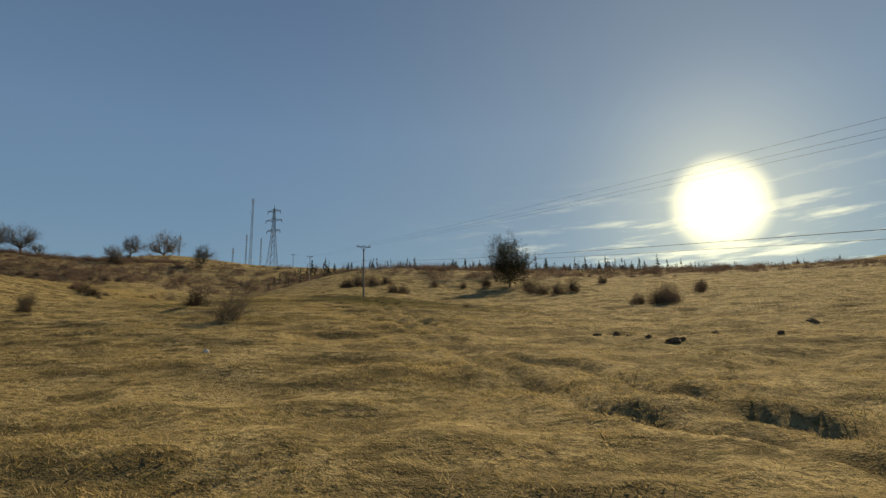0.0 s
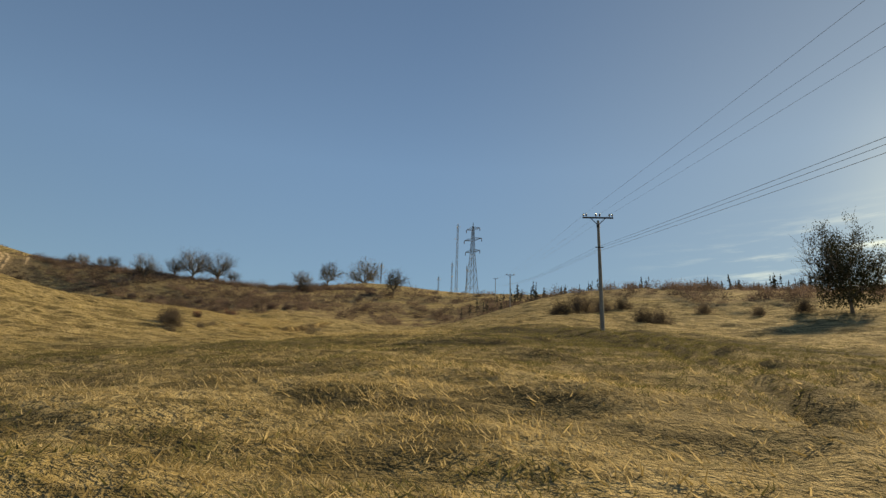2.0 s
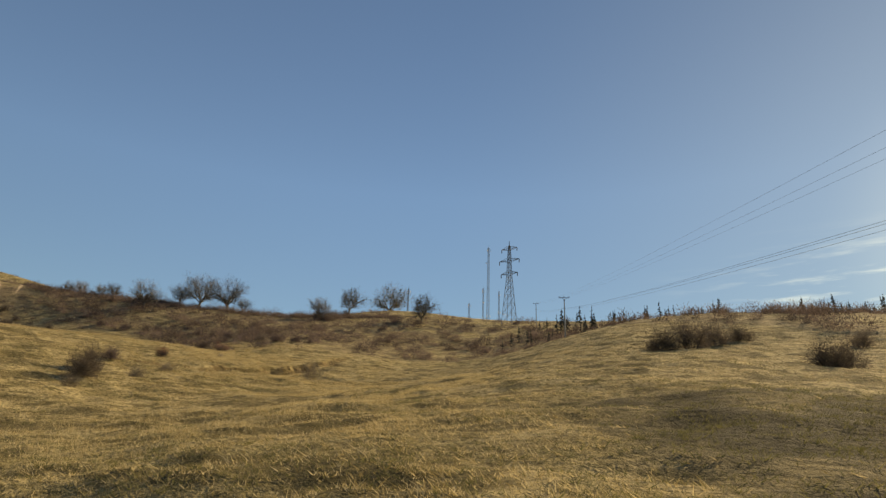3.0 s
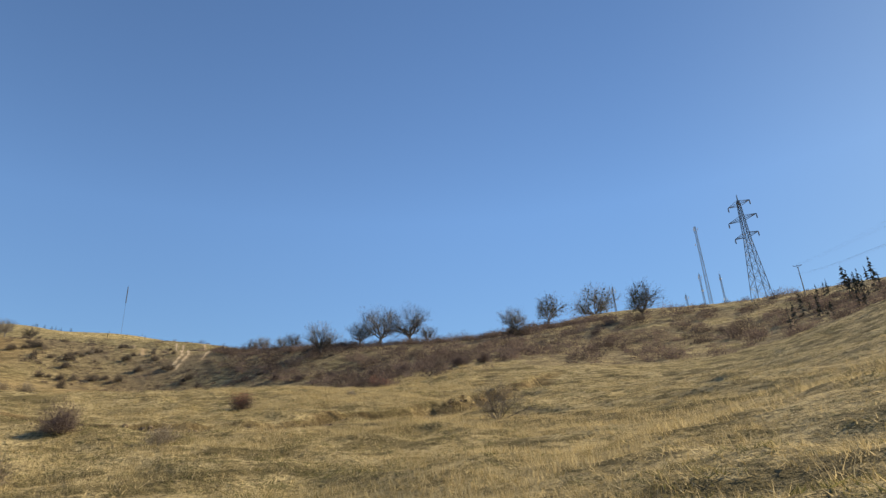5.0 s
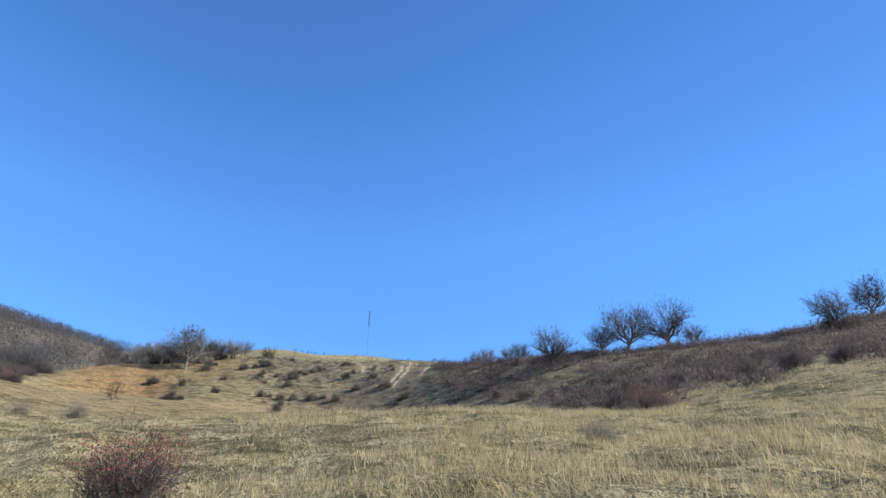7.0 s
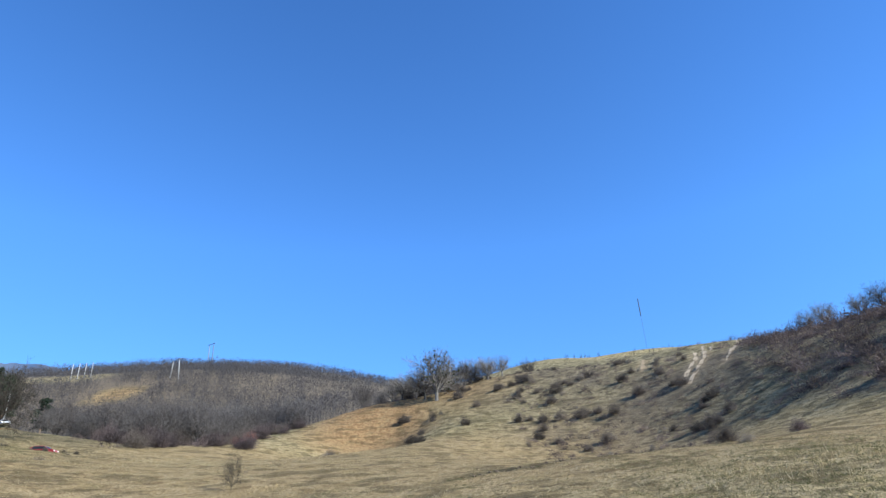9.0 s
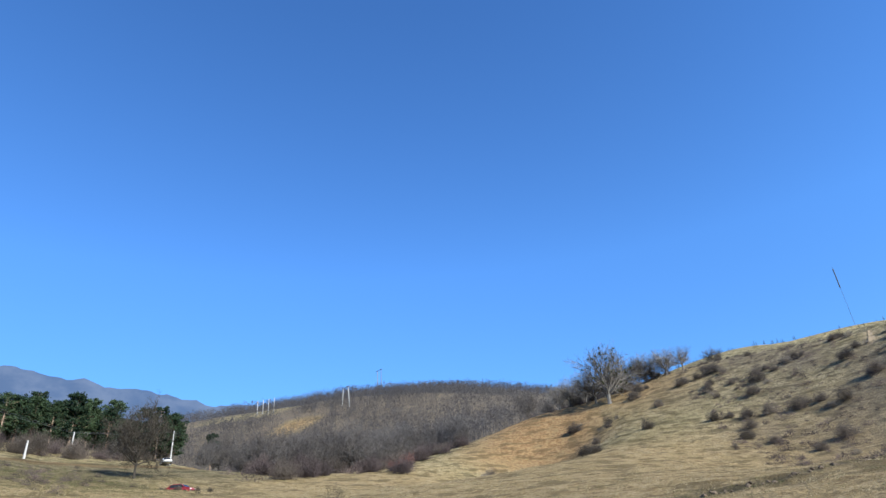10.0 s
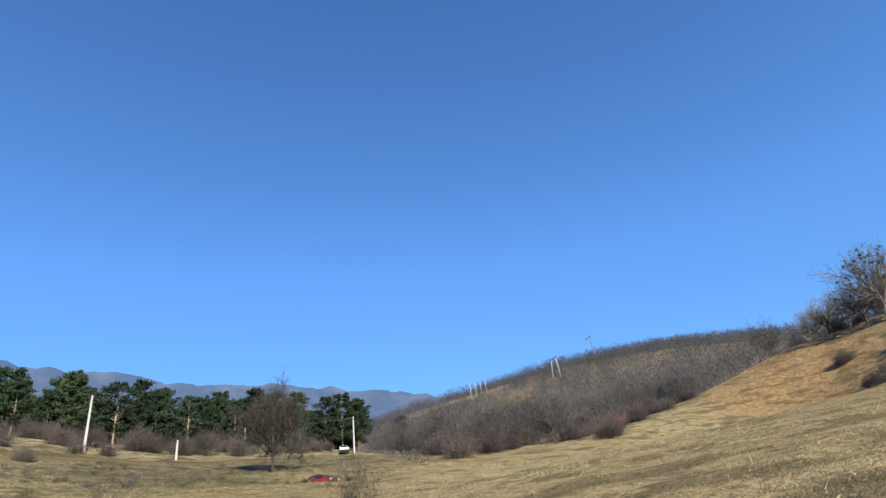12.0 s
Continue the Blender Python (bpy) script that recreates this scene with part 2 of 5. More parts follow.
class Bars:
    """Gathers tapered bars, boxes and tubes into one mesh."""

    def __init__(self):
        self.v, self.f = [], []

    def bar(self, a, b, ra, rb=None, sides=4, cap=True):
        a, b = Vector(a), Vector(b)
        rb = ra if rb is None else rb
        d = (b - a).normalized()
        u = d.orthogonal().normalized()
        w = d.cross(u)
        k = len(self.v)
        for c, r in ((a, ra), (b, rb)):
            for i in range(sides):
                t = 2 * math.pi * (i + 0.5) / sides
                self.v.append(c + (u * math.cos(t) + w * math.sin(t)) * r)
        for i in range(sides):
            j = (i + 1) % sides
            self.f.append((k + i, k + j, k + sides + j, k + sides + i))
        if cap:
            self.f.append(tuple(range(k + sides - 1, k - 1, -1)))
            self.f.append(tuple(range(k + sides, k + 2 * sides)))
        return self

    def box(self, x0, y0, z0, x1, y1, z1):
        k = len(self.v)
        for z in (z0, z1):
            self.v += [Vector(p) for p in ((x0, y0, z), (x1, y0, z), (x1, y1, z), (x0, y1, z))]
        for f in ((3, 2, 1, 0), (4, 5, 6, 7), (0, 1, 5, 4), (1, 2, 6, 5), (2, 3, 7, 6), (3, 0, 4, 7)):
            self.f.append(tuple(k + i for i in f))
        return self

    def lathe(self, base, axis, profile, sides=10):
        base, d = Vector(base), Vector(axis).normalized()
        u = d.orthogonal().normalized()
        w = d.cross(u)
        k = len(self.v)
        for h, r in profile:
            for i in range(sides):
                t = 2 * math.pi * i / sides
                self.v.append(base + d * h + (u * math.cos(t) + w * math.sin(t)) * r)
        for q in range(len(profile) - 1):
            for i in range(sides):
                j = (i + 1) % sides
                o = k + q * sides
                self.f.append((o + i, o + j, o + sides + j, o + sides + i))
        self.f.append(tuple(range(k + sides - 1, k - 1, -1)))
        o = k + (len(profile) - 1) * sides
        self.f.append(tuple(range(o, o + sides)))
        return self

    def mesh(self, name, mat, smooth=False):
        return mesh_from(name, self.v, self.f, mat, smooth)


# ---- the lie of the land ----
BASE = 4.35
LANDFORMS = []


def landform(name, x, y, long, wide, turn, rise):
    LANDFORMS.append((x, y, long, wide, math.cos(radians(turn)), math.sin(radians(turn)), rise))


landform('brow', -48, 411, 179, 104, 19, 7.9)
landform('east_rise', 149, 255, 119, 63, -17, -1.6)
landform('terrace', -88, 197, 15, 53, 63, 0.3)
landform('meadow_a', -150, 161, 39, 44, 46, -3.6)
landform('meadow_b', -209, 162, 67, 50, -5, -0.1)
landform('meadow_c', -227, 213, 53, 34, 11, -7.1)
landform('scrub_ridge', -326, 318, 103, 78, -24, 13.2)
landform('scrub_foot', -196, 324, 87, 59, 12, 3.6)
landform('track_hill', -476, 330, 166, 65, 30, 62.8)
landform('track_foot', -300, 240, 91, 34, 28, 12.6)
landform('spur', -327, 203, 46, 42, 6, 5.7)
landform('spur_back', -411, 164, 96, 79, 2, 4.8)
landform('spur_foot', -291, 155, 42, 16, -12, -9.9)
landform('valley', -286, 130, 86, 76, 9, 11.2)
landform('west_bank', -202, 52, 48, 71, 0, 11.3)
landform('valley_far', -438, -7, 125, 78, 14, -3.9)
landform('wood_hill', -1230, -37, 394, 314, 0, 12.0)
landform('wood_flank', -536, -119, 254, 301, -2, 57.9)
landform('west_upper', -693, 484, 93, 209, 8, 182.2)
landform('south_field', 186, 324, 242, 589, 0, -102.1)
landform('mid_field', -31, 143, 70, 71, 0, -4.7)
landform('tree_shoulder', -34, 169, 28, 94, 9, 7.1)
landform('upper_field', -68, 220, 43, 95, 20, -9.8)
landform('north_ridge', -255, 476, 261, 90, -6, 4.2)
landform('pasture', -106, 61, 112, 83, -3, -2.7)
landform('valley_south', -312, -73, 119, 92, -3, -6.9)
landform('pole_knoll', -17, 235, 45, 33, 0, 3.7)
landform('meadow_dip', -242, 101, 31, 21, 0, 4.0)
landform('far_fields', -921, -224, 615, 824, 0, 743.6)
landform('mast_plateau', -154, 656, 294, 157, 0, 15.2)
landform('meadow_lip', -256, 208, 35, 29, 0, -2.4)
landform('scrub_knoll', -212, 249, 40, 38, 0, 3.3)
landform('east_saddle', 400, 545, 170, 160, 0, -34)
landform('meadow_sag', -124, 197, 26, 14, -37, -1.6)
landform('brow_dip', -71, 312, 56, 66, 0, -5.5)
landform('east_dip', 217, 381, 103, 76, 0, -14.9)
landform('field_dip', -140, 259, 45, 45, 0, -1.5)
landform('lane_bank', -257, 62, 46, 28, 0, 12.7)
landform('valley_dip', -330, 120, 50, 40, 0, -0.9)
landform('spur_crest', -366, 190, 45, 41, 0, 8.5)
landform('mast_hill', -218, 567, 213, 150, 0, 77.8)
landform('oak_knoll', -196, 398, 57, 54, 0, 13.8)
landform('south_bank', -155, 67, 53, 60, 0, 31.7)
landform('pine_bank', -221, 18, 82, 55, 0, 24.6)
landform('bare_shoulder', -322, 158, 27, 20, 0, 7.0)
landform('scrub_hollow', -158, 219, 50, 20, -30, -3.6)
landform('brow_dip', -104, 152, 16, 10, 30, -0.9)


def lattice(ix, iy, seed):
    h = (ix.astype(np.int64) * 374761393 + iy.astype(np.int64) * 668265263 + seed * 1442695041) & 0xFFFFFFFF
    h = ((h ^ (h >> 13)) * 1274126177) & 0xFFFFFFFF
    return ((h ^ (h >> 16)) & 0xFFFF) / 65535.0


def rough(x, y, size, seed):
    """Smooth noise between -1 and 1 over the plan."""
    u, v = x / size, y / size
    iu, iv = np.floor(u), np.floor(v)
    fu, fv = u - iu, v - iv
    fu, fv = fu * fu * (3 - 2 * fu), fv * fv * (3 - 2 * fv)
    a, b = lattice(iu, iv, seed), lattice(iu + 1, iv, seed)
    c, d = lattice(iu, iv + 1, seed), lattice(iu + 1, iv + 1, seed)
    return 2 * ((a * (1 - fu) + b * fu) * (1 - fv) + (c * (1 - fu) + d * fu) * fv) - 1


def ease(v, lo, hi):
    t = np.clip((v - lo) / (hi - lo), 0, 1)
    return t * t * (3 - 2 * t)


def levelled(v, lo, hi, soft):
    """v itself between lo and hi, running level beyond them."""
    v = hi - soft * np.logaddexp(0, (hi - v) / soft)
    return lo + soft * np.logaddexp(0, (v - lo) / soft)


def off_line(x, y, points):
    """The distance in plan from a broken line."""
    best = np.full(np.shape(x), 1e9)
    for (ax, ay), (bx, by) in zip(points, points[1:]):
        dx, dy = bx - ax, by - ay
        t = np.clip(((x - ax) * dx + (y - ay) * dy) / (dx * dx + dy * dy), 0, 1)
        best = np.minimum(best, np.hypot(x - ax - t * dx, y - ay - t * dy))
    return best


RUTS = [
    [(-16, 130), (-9.5, 98), (-5.2, 63.9), (-3.8, 56.3), (-0.8, 41.9), (0.6, 35.3), (1.4, 32.2), (2.1, 30.2), (3.2, 27), (4.6, 23.5), (4.4, 22.4), (5.8, 20.4), (7.1, 19), (9.6, 15.5), (14, 8), (22, -8)],
    [(-13.5, 128), (-7.5, 99), (-3.5, 65.9), (-1.9, 56.8), (-0.1, 46), (1.2, 38.2), (2.3, 33.8), (3.3, 31.9), (4.7, 31.2), (6.4, 30.5), (7.6, 26.5), (9, 23), (11.5, 18.5), (17, 9), (25, -7)],
]
HILL_TRACKS = [
    [(-453.6, 315.8), (-278.9, 239.1), (-273.3, 234.7), (-267.9, 230)],
    [(-445.4, 316.7), (-277.4, 240.9), (-270.8, 235.7), (-266, 230.8)],
    [(-439.2, 328.5), (-277.3, 249.4), (-265.6, 240.5)],
    [(-472.8, 295.9), (-289, 228.5)],
]
BANK_LINE = [(-108, 139), (-100, 143.5), (-93, 149.5), (-88.5, 152.5), (-86.5, 155.5), (-86, 158.5), (-86.8, 162.5), (-85.6, 166.5), (-85.5, 172), (-87, 180), (-89, 188), (-92, 198), (-96, 211), (-101, 224)]
DARK_RUT = [(-272.2, 243.1), (-262.7, 241.2), (-251.6, 237.6), (-247.3, 234.9), (-247.6, 232.7)]
VALLEY_LANE = [(-181.8, 99.9), (-204.1, 92.8), (-227.1, 93.1), (-247.1, 92.7), (-294.5, 63.2), (-336.4, 33.7)]
MEADOW_CUT = [(-181.2, 177), (-183.1, 180.1), (-185.8, 183.2), (-190.1, 187.5), (-195.3, 191.9), (-199.7, 198.2), (-203.6, 204.9)]


def gully_side(x, y):
    """How far south-east of the gully's broken edge."""
    best, side = np.full(np.shape(x), 1e9), np.zeros(np.shape(x))
    for (ax, ay), (bx, by) in zip(BANK_LINE, BANK_LINE[1:]):
        dx, dy = bx - ax, by - ay
        t = np.clip(((x - ax) * dx + (y - ay) * dy) / (dx * dx + dy * dy), 0, 1)
        d = np.hypot(x - ax - t * dx, y - ay - t * dy)
        side = np.where(d < best, np.where((x - ax) * dy - (y - ay) * dx > 0, d, -d), side)
        best = np.minimum(best, d)
    return side + 0.9 * rough(x, y, 4.5, 5) + 0.55 * rough(x, y, 1.6, 6) + 0.35 * rough(x, y, 0.8, 10)


HUMPS = [(-217.5, 116, 2.8, -1.4), (28.3, 48.8, 1.6, 0.25), (36.3, 55.6, 3.0, 0.40), (47.3, 67.1, 3.6, 0.50), (42.9, 75.3, 4.5, 0.45), (29.9, 58.9, 2.2, 0.20), (54.4, 59.1, 4.0, 0.45), (-9.6, 62.4, 1.6, -0.25), (-27.3, 67.1, 2.5, 0.20), (-24, 47.9, 1.8, 0.17), (-50.1, 87.2, 3.0, 0.25), (-41.9, 71.3, 2.0, 0.23), (-220.8, 112.1, 4.0, 0.40)]


def height(x, y):
    x, y = np.asarray(x, dtype=float), np.asarray(y, dtype=float)
    z = BASE + 0.614 * levelled(x, -700, 150, 40) + 0.360 * (levelled(y, -120, 335, 28) - 100)
    for cx, cy, lo, wi, c, s, rise in LANDFORMS:
        u, v = (x - cx) * c + (y - cy) * s, (y - cy) * c - (x - cx) * s
        z += rise * np.exp(-(u / lo) ** 2 - (v / wi) ** 2)
    # the washed-out gully: a crumbling bank to the west, an easy slope out of it to the east
    side = gully_side(x, y)
    along = ease(y, 139, 149) * (1 - ease(y, 200, 218)) * (0.70 + 0.45 * rough(x, y, 7.0, 7))
    z -= (0.85 + 0.35 * ease(y, 160, 168)) * along * ease(side, -0.45, 0.2) * (1 - ease(side, 0.6, 7.0))
    for line in RUTS:
        d = off_line(x, y, line)
        z += -0.34 * np.exp(-(d / 0.6) ** 2) + 0.12 * np.exp(-((d - 1.3) / 0.5) ** 2)
    for cx, cy, r, up in HUMPS:
        z += up * np.exp(-((x - cx) / (1.6 * r)) ** 2 - ((y - cy) / r) ** 2)
    d = off_line(x, y, MEADOW_CUT)
    z += -0.32 * np.exp(-(d / 0.6) ** 2) + 0.12 * np.exp(-((d - 1.3) / 0.5) ** 2)
    far = np.hypot(x + 90, y - 130)
    near = (1 - ease(far, 260, 700)) * (1 - 0.5 * ease(-x, 120, 190))
    # terracettes, hummocks and tussocks
    wild = 0.4 + 0.6 * ease(x, -115, -55)
    z += wild * (0.20 * rough(x * 0.5, y, 8.0, 1) + near * 0.25 * rough(x * 0.45, y, 3.1, 2)) + near * (0.23 * rough(x * 0.6, y, 1.45, 3) + 0.10 * rough(x * 0.7, y, 0.9, 14))
    z += 0.6 * rough(x, y, 42.0, 4) * ease(far, 140, 320) + 7.0 * rough(x, y, 190.0, 8) * ease(far, 500, 1100)
    # sheep steps and washed rills on the bare spur
    bare = np.exp(-((x + 317.6) / 36) ** 2 - ((y - 162.8) / 24) ** 2)
    bare = np.maximum(bare, 0.7 * np.exp(-((x + 347.2) / 120) ** 4 - ((y - 244.7) / 62) ** 4))
    bare = np.maximum(bare, 0.9 * np.exp(-((x + 297.8) / 85) ** 4 - ((y - 231.2) / 55) ** 4))
    z += 0.20 * bare * np.sin(z * 5.2 + 2.5 * rough(x, y, 11.0, 15))
    gully = np.abs(rough(x, y, 26.0, 9))
    z -= 0.35 * (1 - ease(gully, 0.0, 0.16)) * np.exp(-((x + 315.5) / 34) ** 2 - ((y - 157.8) / 22) ** 2)
    return z


def ground_at(x, y):
    return float(height(np.array([x]), np.array([y]))[0])


def build_ground():
    def axis(lo, hi, wide_lo, wide_hi, step, reach):
        core = np.concatenate([np.arange(wide_lo, lo, 1.05), np.arange(lo, hi, step), np.arange(hi, wide_hi, 1.6)])
        out = np.cumsum(0.8 * 1.09 ** np.arange(1, 90))
        out = out[out < reach]
        return np.concatenate([(core[0] - out)[::-1], core, core[-1] + out])
    ax, ay = axis(-198, 32, -440, 33, 0.60, 4300), axis(-4, 206, -5, 330, 0.60, 4300)
    gx, gy = np.meshgrid(ax, ay)
    x, y = gx.ravel(), gy.ravel()
    z = height(x, y)
    nx, ny = len(ax), len(ay)
    a = (np.arange(nx - 1)[None, :] + nx * np.arange(ny - 1)[:, None]).ravel()
    me = fast_mesh("ground", np.stack([x, y, z], 1), np.stack([a, a + 1, a + nx + 1, a + nx], 1), M_TURF, True)
    wob = rough(x, y, 6.0, 21)
    soil = np.zeros(len(x))
    pale = np.zeros(len(x))
    for line in HILL_TRACKS:
        pale = np.maximum(pale, 0.6 * (1 - ease(off_line(x, y, line) + 0.2 * wob, 0.5, 1.4)))
    # the mown meadow, sandier than the pasture
    soil = np.maximum(soil, 0.4 * ease(-x, 130, 180) * (1 - ease(-x, 250, 300)) * ease(y, 100, 130) * (1 - ease(y, 205, 235)))
    soil = np.maximum(soil, 1.0 * np.exp(-((x + 316) / 30) ** 4 - ((y - 153) / 20) ** 4))
    soil = np.maximum(soil, 0.7 * np.exp(-((x + 328) / 30) ** 2 - ((y - 180) / 18) ** 2))
    soil = np.maximum(soil, 0.8 * (1 - ease(off_line(x, y, VALLEY_LANE) + 0.5 * wob, 1.5, 3.0)))
    soil = np.maximum(soil, 0.8 * np.exp(-((x + 487.4) / 26) ** 2 - ((y + 23) / 20) ** 2))
    side = gully_side(x, y)
    bank = ease(y, 139, 148) * (1 - ease(y, 200, 214)) * ease(side, -0.6, -0.3) * (1 - ease(side, 0.4, 1.3)) * (0.55 + 0.45 * ease(rough(x, y, 5.0, 16), -0.4, 0.1))
    soil = np.maximum(soil, 0.8 * bank)
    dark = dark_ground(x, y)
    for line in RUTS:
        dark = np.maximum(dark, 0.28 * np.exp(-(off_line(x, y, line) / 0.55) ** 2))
    # dark soil on the cut bank, with the shade of cavities painted in blotches
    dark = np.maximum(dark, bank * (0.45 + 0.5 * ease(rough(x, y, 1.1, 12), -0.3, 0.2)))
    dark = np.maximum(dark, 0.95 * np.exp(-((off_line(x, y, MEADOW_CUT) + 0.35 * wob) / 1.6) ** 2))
    dark = np.maximum(dark, 0.7 * (1 - ease(off_line(x, y, DARK_RUT) + 0.3 * wob, 0.6, 1.8)))
    # leaf litter under the woods and scrub
    wood = np.maximum(ease(woodland_density(x, y), 0.02, 0.3), 0.5 * ease(scrub_density(x, y), 0.08, 0.4))
    terraced = np.exp(-((x + 297.8) / 80) ** 4 - ((y - 240) / 50) ** 4) * ease(y - 0.25 * (x + 300), 170, 192)
    wood = np.maximum(wood, terraced * (0.55 + 0.35 * rough(x * 0.6, y, 9.0, 54)))
    dark = np.maximum(dark, 0.5 * np.exp(-((x + 220) / 32) ** 4 - ((y - 102) / 14) ** 4))
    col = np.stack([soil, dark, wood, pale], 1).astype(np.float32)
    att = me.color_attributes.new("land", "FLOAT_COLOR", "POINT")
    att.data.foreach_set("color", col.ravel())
    tagged(new("ground", me), "rolling dry winter pasture with ruts, hummocks and bare soil", "ground", kind="structure")


def dark_ground(x, y):
    """The broad tree's shadow painted dark by the pole, and smaller dark patches."""
    wob = rough(x, y, 6.0, 21)
    a = 0.95 * (1 - ease(np.hypot((x + 11) / 18, (y - 112) / 19.0) + 0.3 * wob, 0.8, 1.1)) * (0.55 + 0.45 * ease(rough(x, y, 2.6, 55), -0.4, 0.2))
    b = 0.5 * (1 - ease(np.hypot((x + 33) / 11, (y - 95) / 6.0) + 0.4 * wob, 0.6, 1.2))
    c = 0.35 * (1 - ease(np.hypot((x + 18.9) / 20, (y - 94.9) / 4.0) + 0.5 * wob, 0.6, 1.2))
    d = 0.45 * (1 - ease(np.hypot((x + 65.1) / 9, (y - 165.2) / 4.0) + 0.5 * wob, 0.6, 1.2))
    e = 0.45 * (1 - ease(np.hypot((x + 7.1) / 34, (y - 83.7) / 12.0) + 0.45 * wob, 0.65, 1.2)) * ease(rough(x, y, 3.4, 50) + 0.5 * wob, -0.45, 0.2)
    return np.maximum.reduce([a, b, c, d, e])


def far_field(x, y):
    """A stubble field among the woods below the white poles."""
    return np.exp(-((x + 556 - 0.1 * (y + 100)) / 38) ** 4 - ((y + 104) / 62) ** 4)


def woodland_density(x, y):
    hill = np.exp(-((x + 1122.3) / 520) ** 2 - ((y + 222.8) / 520) ** 2) * 1.9
    flank = np.exp(-((x + 574.7) / 330) ** 2 - ((y + 95.9) / 190) ** 2) * 1.7
    edge = np.exp(-((x + 385) / 90) ** 4 - ((y - 82) / 52) ** 4) * 1.4
    scar = 1 - 0.97 * np.exp(-((x + 487.4) / 32) ** 4 - ((y + 23) / 24) ** 4)
    field = 1 - 0.98 * far_field(x, y)
    south = np.exp(-((x + 405.6) / 260) ** 2 - ((y + 151.8) / 190) ** 2) * 1.2
    d = np.maximum.reduce([hill, flank, edge, south]) * scar * field
    meadow = ease(np.hypot((x + 233.1) / 85, (y - 129) / 62), 0.95, 1.1)
    line = 1 - 0.95 * np.exp(-((x + 775.4) / 30) ** 2 - ((y + 137) / 13) ** 2)
    return np.clip(d, 0, 1) * line * meadow * (1 - ease(y - 0.35 * np.maximum(0, -430 - x), 122, 146)) * (0.72 + 0.28 * rough(x, y, 45.0, 31))


def scrub_density(x, y):
    ridge = np.exp(-((x + 200) / 125) ** 4 - ((y - 258 - 0.12 * (x + 200)) / 56) ** 4) * 1.3
    west = np.exp(-((x + 360) / 130) ** 4 - ((y - 260) / 70) ** 4) * 0.75
    crest = np.exp(-((x + 10) / 200) ** 4 - ((y - 285 + 0.15 * x) / 58) ** 2) * 1.4
    east = np.exp(-((x - 40) / 130) ** 4 - ((y - 238) / 38) ** 4) * 1.0
    brow = np.exp(-((x + 330) / 62) ** 4 - ((y - 329) / 26) ** 4) * 1.3
    tracks = np.ones(np.shape(x))
    for line in HILL_TRACKS:
        tracks = np.minimum(tracks, ease(off_line(x, y, line), 3.0, 6.0))
    clump = ease(rough(x, y, 7.0, 33) + 0.6 * np.maximum(np.maximum(east, ridge), brow), -0.22, 0.24)
    front = np.interp(x, [-330, -250, -211, -173, -150, -125, -110, -96, -60, 0, 150], [246, 238, 231, 224, 210, 192, 195, 222, 242, 200, 190])
    return np.clip(np.maximum.reduce([ridge, west, crest, east, brow]), 0, 1) * tracks * clump * ease(y - front + 5 * rough(x, y, 9.0, 34), -3, 8) * (0.72 + 0.28 * rough(x, y, 24.0, 32))



build_ground()


# ---- trees and shrubs ----
class Sprigs:
    """Flat slivers (twigs, leaves, needles), three corners each, gathered into one mesh."""

    def __init__(self, seed):
        self.rng = np.random.default_rng(seed)
        self.tri = []

    def sliver(self, at, along, width):
        """Slivers from points along vectors, tapering to a point."""
        side = np.cross(along, self.rng.normal(size=along.shape))
        side *= (width / np.maximum(np.linalg.norm(side, axis=1), 1e-6))[:, None] * 0.5
        self.tri.append(np.stack([at - side, at + side, at + along], 1))

    def leaves(self, at, size):
        a, b = self.rng.normal(size=at.shape), self.rng.normal(size=at.shape)
        a *= (size / np.linalg.norm(a, axis=1))[:, None]
        b *= (size / np.linalg.norm(b, axis=1))[:, None]
        self.tri.append(np.stack([at, at + a, at + b], 1))

    def mesh(self, name, mat):
        t = np.concatenate(self.tri)
        return fast_mesh(name, t.reshape(-1, 3), np.arange(len(t) * 3).reshape(-1, 3), mat)


def grow(rng, bars, tips, base, way, length, radius, depth, spread, sides=5, rise=0.25):
    """One limb in three bent lengths, with side limbs; the ends and lengths of the last ones go to tips."""
    p, d, r = Vector(base), Vector(way).normalized(), radius
    for i in range(3):
        q = p + d * (length / 3)
        bars.bar(p, q, r, r * 0.78, sides, False)
        if depth > 0 and (i > 0 or depth < 3):
            for _ in range(2 if depth > 1 else 3):
                side = Vector(rng.normal(size=3)).cross(d).normalized()
                w = (d * (1 - spread) + side * spread + Vector((0, 0, rise * rng.random()))).normalized()
                grow(rng, bars, tips, q, w, length * (0.52 + 0.25 * rng.random()), r * 0.55, depth - 1, spread, max(3, sides - 1), rise)
        if depth <= 1:
            tips.append((np.array(q), np.array(d), length))
        p, r = q, r * 0.78
        d = (d + Vector(rng.normal(size=3)) * 0.16 + Vector((0, 0, 0.06))).normalized()


